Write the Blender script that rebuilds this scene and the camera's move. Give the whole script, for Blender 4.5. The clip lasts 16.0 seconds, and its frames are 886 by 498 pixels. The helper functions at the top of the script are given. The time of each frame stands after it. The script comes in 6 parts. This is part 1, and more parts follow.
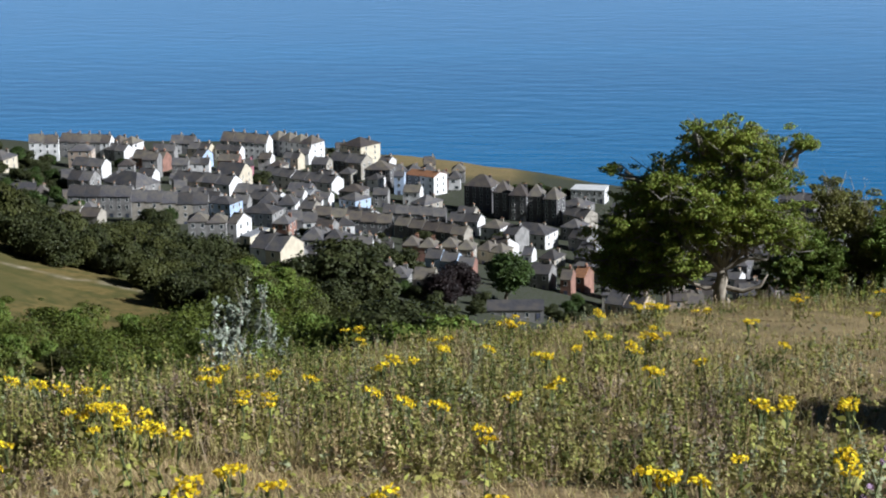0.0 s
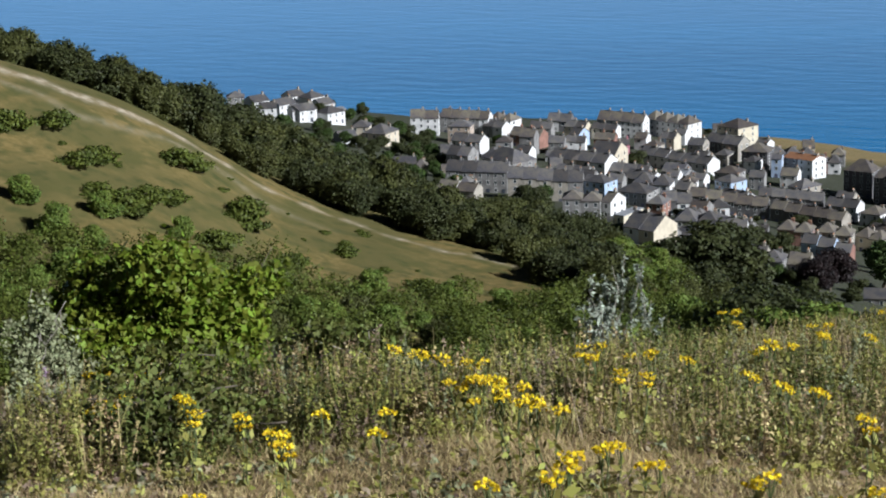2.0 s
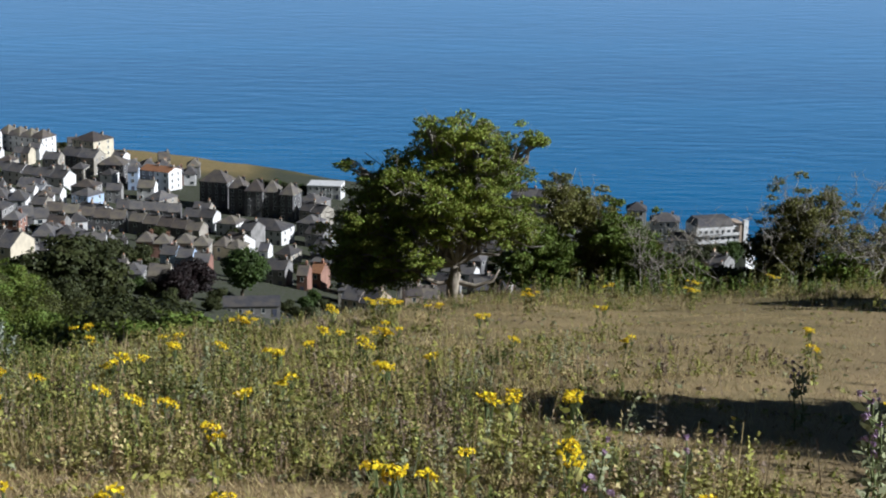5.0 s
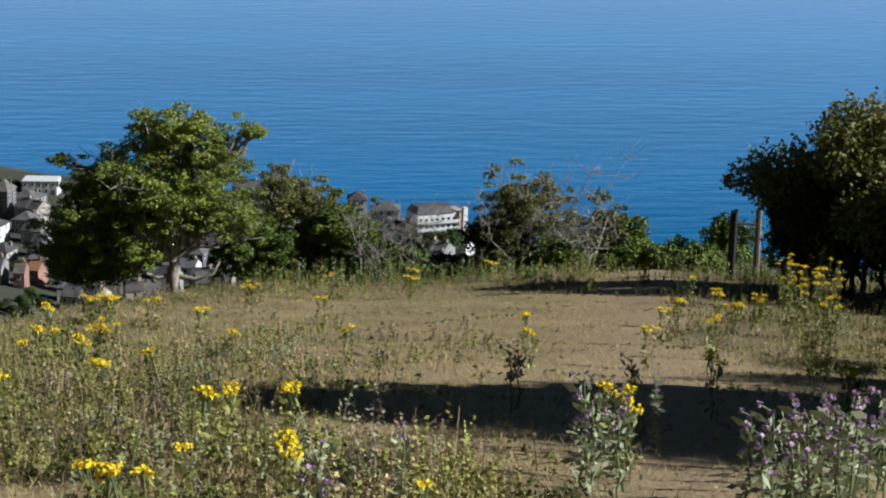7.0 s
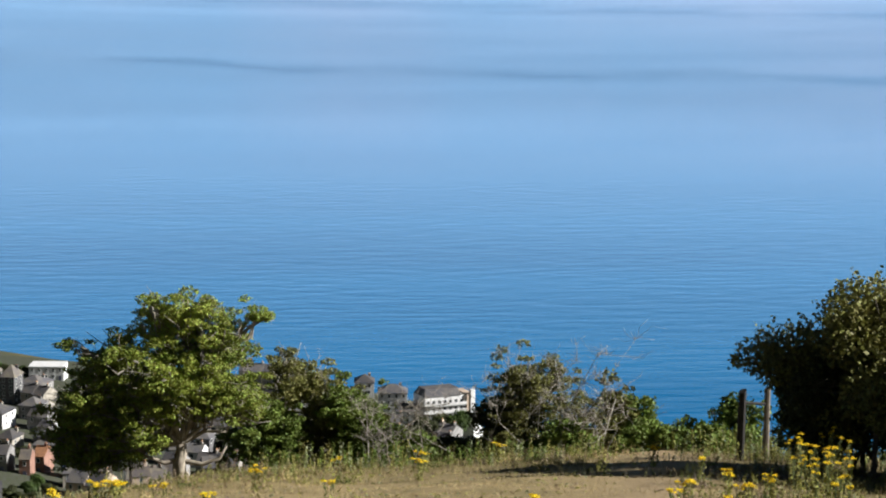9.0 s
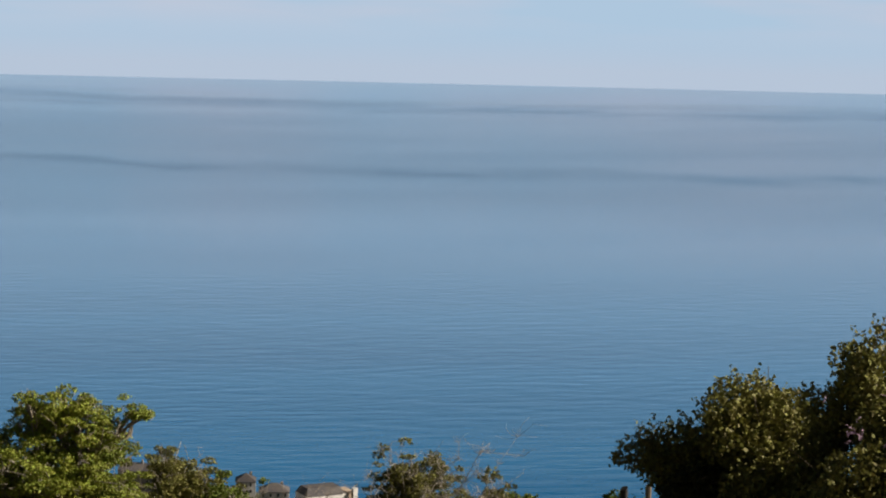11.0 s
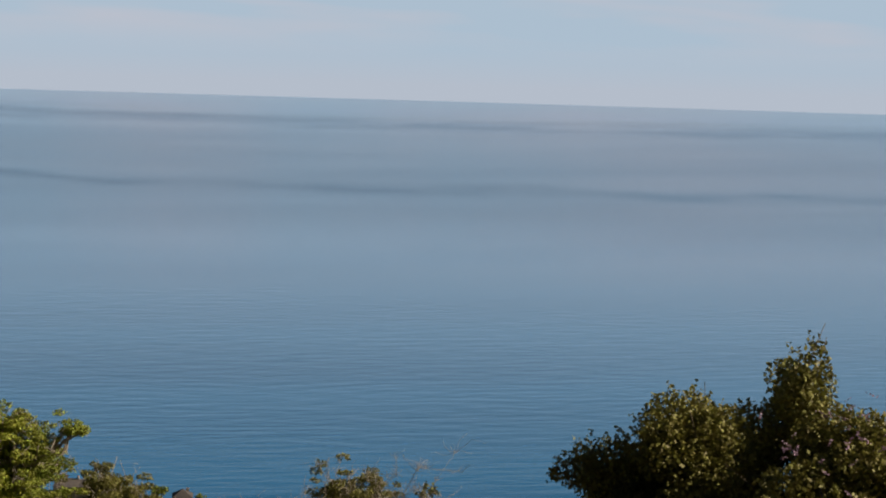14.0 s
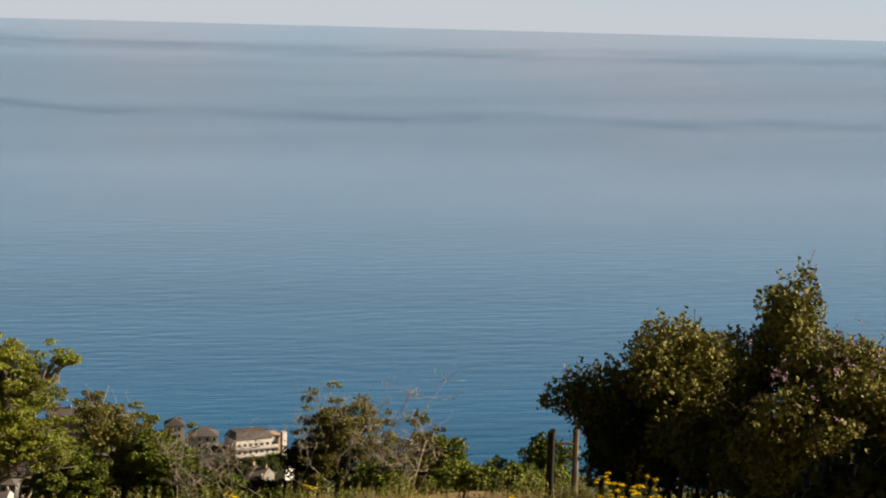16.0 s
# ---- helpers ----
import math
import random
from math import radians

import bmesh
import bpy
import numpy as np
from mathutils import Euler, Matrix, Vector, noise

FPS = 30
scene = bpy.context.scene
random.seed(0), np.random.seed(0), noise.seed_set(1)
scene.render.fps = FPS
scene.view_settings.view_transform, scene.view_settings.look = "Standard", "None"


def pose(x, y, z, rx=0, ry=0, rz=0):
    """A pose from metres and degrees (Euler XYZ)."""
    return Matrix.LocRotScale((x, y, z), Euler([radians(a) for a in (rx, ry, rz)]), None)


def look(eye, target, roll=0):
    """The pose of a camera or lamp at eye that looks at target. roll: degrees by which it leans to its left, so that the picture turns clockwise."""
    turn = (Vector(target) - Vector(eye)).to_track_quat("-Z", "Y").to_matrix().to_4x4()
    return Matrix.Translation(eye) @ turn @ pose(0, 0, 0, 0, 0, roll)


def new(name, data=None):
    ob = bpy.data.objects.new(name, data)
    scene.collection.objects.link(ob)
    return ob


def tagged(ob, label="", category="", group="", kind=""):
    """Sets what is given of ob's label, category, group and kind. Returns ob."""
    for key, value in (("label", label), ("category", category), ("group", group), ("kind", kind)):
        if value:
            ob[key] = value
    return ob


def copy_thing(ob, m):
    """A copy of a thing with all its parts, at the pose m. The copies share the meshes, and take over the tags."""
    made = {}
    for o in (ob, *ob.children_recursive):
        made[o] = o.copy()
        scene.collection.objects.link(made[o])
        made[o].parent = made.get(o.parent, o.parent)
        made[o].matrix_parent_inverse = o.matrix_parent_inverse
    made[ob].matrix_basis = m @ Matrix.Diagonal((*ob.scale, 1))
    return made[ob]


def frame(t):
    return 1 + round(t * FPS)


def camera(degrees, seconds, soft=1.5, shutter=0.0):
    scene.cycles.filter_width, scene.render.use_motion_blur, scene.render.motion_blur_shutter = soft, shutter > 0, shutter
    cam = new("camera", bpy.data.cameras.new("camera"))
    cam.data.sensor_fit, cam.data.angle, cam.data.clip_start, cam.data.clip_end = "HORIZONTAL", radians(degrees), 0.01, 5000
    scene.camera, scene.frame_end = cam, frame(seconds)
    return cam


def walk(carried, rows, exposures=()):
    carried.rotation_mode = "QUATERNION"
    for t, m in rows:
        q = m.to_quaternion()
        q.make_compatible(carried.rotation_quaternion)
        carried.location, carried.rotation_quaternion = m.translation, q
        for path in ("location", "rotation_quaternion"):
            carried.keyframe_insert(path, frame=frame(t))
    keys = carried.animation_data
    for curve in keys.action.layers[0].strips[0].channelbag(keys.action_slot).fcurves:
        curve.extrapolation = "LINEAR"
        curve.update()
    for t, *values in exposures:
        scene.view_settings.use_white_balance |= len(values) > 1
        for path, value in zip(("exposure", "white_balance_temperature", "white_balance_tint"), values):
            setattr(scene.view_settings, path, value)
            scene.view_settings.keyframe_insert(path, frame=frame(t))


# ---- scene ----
# The eye turns on a standing body: the lens is 0.34 m in front of the axis.
EYE_Z, REACH = 220.0, 0.34
cam = camera(26.02, 16.0, soft=2.0)
PATH = [
    (0.0, -8.09, -13.53, 1.04),
    (0.5, -11.37, -13.44, 1.05),
    (1.0, -14.18, -13.48, 1.28),
    (1.5, -16.65, -13.89, 1.53),
    (2.0, -19.53, -13.86, 1.92),
    (2.5, -17.35, -14.00, 1.25),
    (3.0, -14.77, -14.10, 0.85),
    (3.5, -10.16, -14.12, 0.17),
    (4.0, -4.71, -13.90, -0.54),
    (4.5, -1.78, -13.74, -0.67),
    (5.0, 0.00, -13.68, -0.71),
    (5.2, 0.62, -13.65, -0.76),
    (7.3, 8.87, -13.80, -1.40),
    (7.5, 8.46, -13.42, -1.40),
    (8.0, 7.87, -11.68, -1.12),
    (8.5, 8.10, -9.87, -0.87),
    (9.0, 8.22, -8.38, -0.82),
    (9.5, 9.45, -6.99, -0.67),
    (10.0, 9.80, -6.19, -0.71),
    (10.2, 10.00, -6.08, -0.85),
    (12.3, 13.95, -4.46, -1.55),
    (12.5, 13.86, -4.57, -1.55),
    (13.0, 13.69, -4.61, -1.54),
    (13.5, 13.66, -4.55, -1.66),
    (14.0, 13.51, -4.88, -1.69),
    (14.5, 13.53, -5.10, -1.86),
    (15.0, 13.54, -5.20, -1.80),
    (15.5, 13.50, -5.58, -1.78),
    (16.0, 13.86, -7.02, -1.53)
]


def eye_pose(yaw, pitch, roll):
    a, p = radians(yaw), radians(pitch)
    eye = Vector((REACH * math.sin(a), REACH * math.cos(a), EYE_Z))
    way = Vector((math.sin(a) * math.cos(p), math.cos(a) * math.cos(p), math.sin(p)))
    return look(eye, eye + way * 10, -roll)


walk(cam, [(t, eye_pose(*r)) for t, *r in PATH],
     exposures=[(0.0, 0.57, 5500, 10), (1.5, 0.5, 5500, 10), (5.2, 0.48, 5500, 10), (7.3, 0.7, 5500, 10), (9.0, 1.02, 6000, 10),
                (10.2, 0.74, 6800, 12), (12.3, 0.38, 7500, 15), (14.5, 0.4, 7800, 16), (15.4, 0.36, 8100, 16), (16.0, 0.64, 8700, 17)])

# ---- light ----
SUN_AZ, SUN_EL = 100.0, 28.0          # clockwise from the view at rest, over the horizon
world = bpy.data.worlds.new("sky")
scene.world = world
world.use_nodes = True
wn, wl = world.node_tree.nodes, world.node_tree.links
wn.clear()
w_out = wn.new("ShaderNodeOutputWorld")
w_bg = wn.new("ShaderNodeBackground")
w_sky = wn.new("ShaderNodeTexSky")
w_sky.sky_type, w_sky.sun_disc = "NISHITA", False
w_sky.sun_elevation, w_sky.sun_rotation = radians(SUN_EL), radians(SUN_AZ)
w_sky.air_density, w_sky.dust_density, w_sky.ozone_density = 1.0, 0.6, 2.5
w_bg.inputs[1].default_value = 0.007
# broken low cloud over the horizon
w_co = wn.new("ShaderNodeTexCoord")
w_map = wn.new("ShaderNodeMapping")
w_map.inputs["Scale"].default_value = (5.0, 5.0, 34.0)
w_no = wn.new("ShaderNodeTexNoise")
w_no.inputs["Scale"].default_value, w_no.inputs["Detail"].default_value = 1.0, 3.0
w_ramp = wn.new("ShaderNodeValToRGB")
w_ramp.color_ramp.elements[0].position, w_ramp.color_ramp.elements[1].position = 0.44, 0.60
w_mix = wn.new("ShaderNodeMixRGB")
# clear pale blue between thin rosy cloud, which begins a little over the horizon
w_tone = wn.new("ShaderNodeMixRGB")
w_tone.inputs[1].default_value, w_tone.inputs[2].default_value = (38.5, 57.0, 78.0, 1), (50.0, 58.0, 74.0, 1)
w_rise = wn.new("ShaderNodeMapRange")
w_rise.inputs["From Min"].default_value, w_rise.inputs["From Max"].default_value = 0.012, 0.04
w_sep = wn.new("ShaderNodeSeparateXYZ")
w_band = wn.new("ShaderNodeMapRange")
w_band.inputs["From Min"].default_value, w_band.inputs["From Max"].default_value = 0.06, 0.26
w_band.inputs["To Min"].default_value, w_band.inputs["To Max"].default_value = 1.0, 0.0
w_mul = wn.new("ShaderNodeMath")
w_mul.operation = "MULTIPLY"
wl.new(w_co.outputs["Generated"], w_map.inputs[0])
wl.new(w_map.outputs[0], w_no.inputs[0])
wl.new(w_no.outputs[0], w_ramp.inputs[0])
wl.new(w_co.outputs["Generated"], w_sep.inputs[0])
wl.new(w_sep.outputs[2], w_rise.inputs[0])
wl.new(w_mul.outputs[0], w_tone.inputs[0])
wl.new(w_tone.outputs[0], w_mix.inputs[2])
wl.new(w_sep.outputs[2], w_band.inputs[0])
wl.new(w_ramp.outputs[0], w_mul.inputs[0])
wl.new(w_band.outputs[0], w_mix.inputs[0])
wl.new(w_sky.outputs[0], w_mix.inputs[1])
# the cloud thins out higher up
w_top = wn.new("ShaderNodeMapRange")
w_top.inputs["From Min"].default_value, w_top.inputs["From Max"].default_value = 0.07, 0.12
w_top.inputs["To Min"].default_value, w_top.inputs["To Max"].default_value = 1.0, 0.0
w_thin = wn.new("ShaderNodeMath")
w_thin.operation = "MULTIPLY"
wl.new(w_sep.outputs[2], w_top.inputs[0])
wl.new(w_top.outputs[0], w_thin.inputs[0])
wl.new(w_rise.outputs[0], w_thin.inputs[1])
wl.new(w_thin.outputs[0], w_mul.inputs[1])
# a dimmer haze lies along the horizon
w_haze = wn.new("ShaderNodeMapRange")
w_haze.inputs["From Min"].default_value, w_haze.inputs["From Max"].default_value = 0.0, 0.02
w_haze.inputs["To Min"].default_value, w_haze.inputs["To Max"].default_value = 0.75, 0.0
w_low = wn.new("ShaderNodeMixRGB")
w_low.inputs[2].default_value = (45.0, 56.0, 73.0, 1)
wl.new(w_sep.outputs[2], w_haze.inputs[0])
wl.new(w_haze.outputs[0], w_low.inputs[0])
wl.new(w_mix.outputs[0], w_low.inputs[1])
wl.new(w_low.outputs[0], w_bg.inputs[0])
wl.new(w_bg.outputs[0], w_out.inputs[0])

sun = new("sun", bpy.data.lights.new("sun", "SUN"))
sun.data.energy, sun.data.angle, sun.data.color = 5.0, radians(0.53), (1.0, 0.93, 0.82)
sa, se = radians(SUN_AZ), radians(SUN_EL)
sun.matrix_world = look((0, 0, 400), (-math.sin(sa) * math.cos(se), -math.cos(sa) * math.cos(se), 400 - math.sin(se)))


# ---- materials ----
def material(name, base, rough=0.8, alt=None, scale=1.0, mix=(0.35, 0.65), bump=0.0, bump_scale=None, vary=0.0,
             spec=0.3, by="object", coords="Object", stain=None, stain_scale=0.2, metal=0.0, trans=0.0):
    """Noise between two colours at two scales, a value jitter per object or island, and a bump."""
    m = bpy.data.materials.new(name)
    m.use_nodes = True
    n, l = m.node_tree.nodes, m.node_tree.links
    b = n["Principled BSDF"]
    b.inputs["Roughness"].default_value = rough
    b.inputs["Specular IOR Level"].default_value = spec
    b.inputs["Metallic"].default_value = metal
    tc = n.new("ShaderNodeTexCoord")
    co = tc.outputs[coords]
    col = None
    if alt is None:
        alt = tuple(c * 0.75 for c in base)
    t1 = n.new("ShaderNodeTexNoise")
    t1.inputs["Scale"].default_value, t1.inputs["Detail"].default_value = scale, 6
    r1 = n.new("ShaderNodeMapRange")
    r1.inputs["From Min"].default_value, r1.inputs["From Max"].default_value = mix
    m1 = n.new("ShaderNodeMixRGB")
    m1.inputs[1].default_value, m1.inputs[2].default_value = (*base, 1), (*alt, 1)
    l.new(co, t1.inputs[0]), l.new(t1.outputs[0], r1.inputs[0]), l.new(r1.outputs[0], m1.inputs[0])
    col = m1.outputs[0]
    if stain is not None:
        t2 = n.new("ShaderNodeTexNoise")
        t2.inputs["Scale"].default_value, t2.inputs["Detail"].default_value = stain_scale, 4
        r2 = n.new("ShaderNodeMapRange")
        r2.inputs["From Min"].default_value, r2.inputs["From Max"].default_value = 0.42, 0.62
        m2 = n.new("ShaderNodeMixRGB")
        m2.inputs[2].default_value = (*stain, 1)
        l.new(co, t2.inputs[0]), l.new(t2.outputs[0], r2.inputs[0]), l.new(r2.outputs[0], m2.inputs[0])
        l.new(col, m2.inputs[1])
        col = m2.outputs[0]
    if vary:
        if by == "object":
            src = n.new("ShaderNodeObjectInfo").outputs["Random"]
        else:
            src = n.new("ShaderNodeNewGeometry").outputs["Random Per Island"]
        r3 = n.new("ShaderNodeMapRange")
        r3.inputs["To Min"].default_value, r3.inputs["To Max"].default_value = 1 - vary, 1 + vary
        hsv = n.new("ShaderNodeHueSaturation")
        r4 = n.new("ShaderNodeMapRange")
        r4.inputs["To Min"].default_value, r4.inputs["To Max"].default_value = 0.5 - vary * 0.06, 0.5 + vary * 0.06
        l.new(src, r3.inputs[0]), l.new(r3.outputs[0], hsv.inputs["Value"])
        l.new(src, r4.inputs[0]), l.new(r4.outputs[0], hsv.inputs["Hue"])
        l.new(col, hsv.inputs["Color"])
        col = hsv.outputs[0]
    l.new(col, b.inputs["Base Color"])
    if trans:
        tr = n.new("ShaderNodeBsdfTranslucent")
        mx = n.new("ShaderNodeMixShader")
        mx.inputs[0].default_value = trans
        l.new(col, tr.inputs[0]), l.new(b.outputs[0], mx.inputs[1]), l.new(tr.outputs[0], mx.inputs[2])
        l.new(mx.outputs[0], n["Material Output"].inputs[0])
    if bump:
        t4 = n.new("ShaderNodeTexNoise")
        t4.inputs["Scale"].default_value, t4.inputs["Detail"].default_value = bump_scale or scale * 4, 4
        bp = n.new("ShaderNodeBump")
        bp.inputs["Strength"].default_value = bump
        l.new(co, t4.inputs[0]), l.new(t4.outputs[0], bp.inputs["Height"]), l.new(bp.outputs[0], b.inputs["Normal"])
    return m


def leafy(name, base, alt, vary=0.35, trans=0.14):
    return material(name, base, 0.6, alt, 0.35, (0.35, 0.65), vary=vary, by="island", spec=0.25, trans=trans)


LEAF_HAW = leafy("hawthorn_leaves", (0.29, 0.33, 0.052), (0.125, 0.16, 0.027), 0.5, trans=0.10)
LEAF_DARK = leafy("dark_leaves", (0.06, 0.068, 0.021), (0.036, 0.044, 0.015), 0.2)
LEAF_WOOD = leafy("woodland_leaves", (0.088, 0.094, 0.025), (0.048, 0.055, 0.016), 0.15)
LEAF_LIME = leafy("bright_leaves", (0.19, 0.235, 0.02), (0.095, 0.13, 0.012), 0.45, trans=0.2)
LEAF_MID = leafy("shrub_leaves", (0.165, 0.215, 0.036), (0.09, 0.13, 0.022))
LEAF_OLIVE = leafy("olive_leaves", (0.195, 0.19, 0.05), (0.105, 0.11, 0.03), trans=0.14)
LEAF_SILVER = leafy("silver_leaves", (0.40, 0.43, 0.36), (0.22, 0.26, 0.18))
LEAF_TOWN = leafy("garden_tree_leaves", (0.062, 0.098, 0.02), (0.035, 0.058, 0.013), 0.15)
LEAF_COPPER = leafy("copper_leaves", (0.03, 0.018, 0.018), (0.018, 0.014, 0.014))
BARK = material("bark", (0.14, 0.115, 0.085), 0.9, (0.07, 0.06, 0.045), 6, bump=0.6, bump_scale=20)
BARK_PALE = material("pale_bark", (0.42, 0.37, 0.29), 0.9, (0.24, 0.20, 0.16), 5, bump=0.5, bump_scale=20)
TWIG = material("twigs", (0.36, 0.33, 0.28), 0.9, (0.21, 0.185, 0.15), 5)
LEAF_SCRUB = leafy("scrub_leaves", (0.115, 0.14, 0.021), (0.058, 0.075, 0.012), 0.18)
WEED = leafy("weed_leaves", (0.31, 0.29, 0.07), (0.18, 0.175, 0.04), 0.5)
WEED_DARK = leafy("bramble_leaves", (0.135, 0.15, 0.035), (0.075, 0.085, 0.021), 0.5)
WEED_GREY = leafy("grey_green_leaves", (0.31, 0.325, 0.18), (0.20, 0.22, 0.115), 0.3)
STRAW = leafy("straw", (0.48, 0.365, 0.185), (0.34, 0.255, 0.125), 0.45)
STRAW_GREEN = leafy("green_grass_blades", (0.31, 0.275, 0.095), (0.21, 0.19, 0.062), 0.4)
DEADSTALK = leafy("dead_stalks", (0.31, 0.24, 0.165), (0.19, 0.14, 0.095), 0.4)
YELLOW = leafy("yellow_florets", (0.87, 0.68, 0.015), (0.80, 0.56, 0.01), 0.2, 0.15)
PURPLE = leafy("purple_florets", (0.44, 0.31, 0.45), (0.34, 0.24, 0.34), 0.3)
STEM = material("green_stems", (0.16, 0.19, 0.07), 0.8, (0.10, 0.13, 0.05), 8)
POST_DARK = material("tarred_post_wood", (0.03, 0.027, 0.024), 0.85, (0.02, 0.018, 0.016), 9, bump=0.4)
POST_PALE = material("weathered_post_wood", (0.22, 0.19, 0.15), 0.9, (0.15, 0.125, 0.1), 9, bump=0.4)


def ground_material():
    """Dry downland: straw-coloured turf, green patches, bare trodden earth, by noise at three scales."""
    m = bpy.data.materials.new("downland_turf")
    m.use_nodes = True
    n, l = m.node_tree.nodes, m.node_tree.links
    b = n["Principled BSDF"]
    b.inputs["Roughness"].default_value, b.inputs["Specular IOR Level"].default_value = 0.95, 0.1
    tc = n.new("ShaderNodeTexCoord")

    def noise_at(scale, lo, hi, detail=5):
        t = n.new("ShaderNodeTexNoise")
        t.inputs["Scale"].default_value, t.inputs["Detail"].default_value = scale, detail
        r = n.new("ShaderNodeMapRange")
        r.inputs["From Min"].default_value, r.inputs["From Max"].default_value = lo, hi
        l.new(tc.outputs["Object"], t.inputs[0]), l.new(t.outputs[0], r.inputs[0])
        return r.outputs[0], t.outputs[0]

    def blend(fac, a, c):
        x = n.new("ShaderNodeMixRGB")
        l.new(fac, x.inputs[0])
        for i, v in ((1, a), (2, c)):
            if isinstance(v, tuple):
                x.inputs[i].default_value = (*v, 1)
            else:
                l.new(v, x.inputs[i])
        return x.outputs[0]

    att = n.new("ShaderNodeAttribute")
    att.attribute_name = "cover"
    sep = n.new("ShaderNodeSeparateColor")
    l.new(att.outputs["Color"], sep.inputs[0])
    fine, fine_h = noise_at(9.0, 0.3, 0.7)
    mid, _ = noise_at(0.9, 0.35, 0.65)
    wide, _ = noise_at(0.06, 0.4, 0.6)
    straw = blend(fine, (0.235, 0.176, 0.086), (0.36, 0.272, 0.14))
    straw = blend(mid, straw, (0.21, 0.168, 0.08))
    green = blend(mid, (0.138, 0.108, 0.036), (0.195, 0.148, 0.057))
    green = blend(wide, green, (0.10, 0.09, 0.032))
    soil = blend(fine, (0.33, 0.25, 0.15), (0.24, 0.17, 0.095))
    patchy, _ = noise_at(0.22, 0.50, 0.62)
    tuft, _ = noise_at(0.4, 0.52, 0.75)
    green = blend(patchy, green, (0.088, 0.084, 0.028))
    green = blend(tuft, green, (0.06, 0.066, 0.022))
    col = blend(sep.outputs[0], straw, green)
    col = blend(sep.outputs[1], col, soil)
    # dark litter under the weeds; the shade among their stems is painted in too
    litter_shade = n.new("ShaderNodeAttribute")
    litter_shade.attribute_name = "litter_shade"
    col = blend(litter_shade.outputs["Fac"], col, blend(fine, (0.085, 0.068, 0.034), (0.05, 0.044, 0.02)))
    town = blend(mid, (0.075, 0.075, 0.065), (0.05, 0.06, 0.028))
    col = blend(sep.outputs[2], col, town)
    chalk = blend(mid, (0.46, 0.40, 0.30), (0.25, 0.20, 0.125))
    col = blend(att.outputs["Alpha"], col, chalk)
    l.new(col, b.inputs["Base Color"])
    bp = n.new("ShaderNodeBump")
    bp.inputs["Strength"].default_value, bp.inputs["Distance"].default_value = 0.6, 0.06
    l.new(fine_h, bp.inputs["Height"]), l.new(bp.outputs[0], b.inputs["Normal"])
    return m


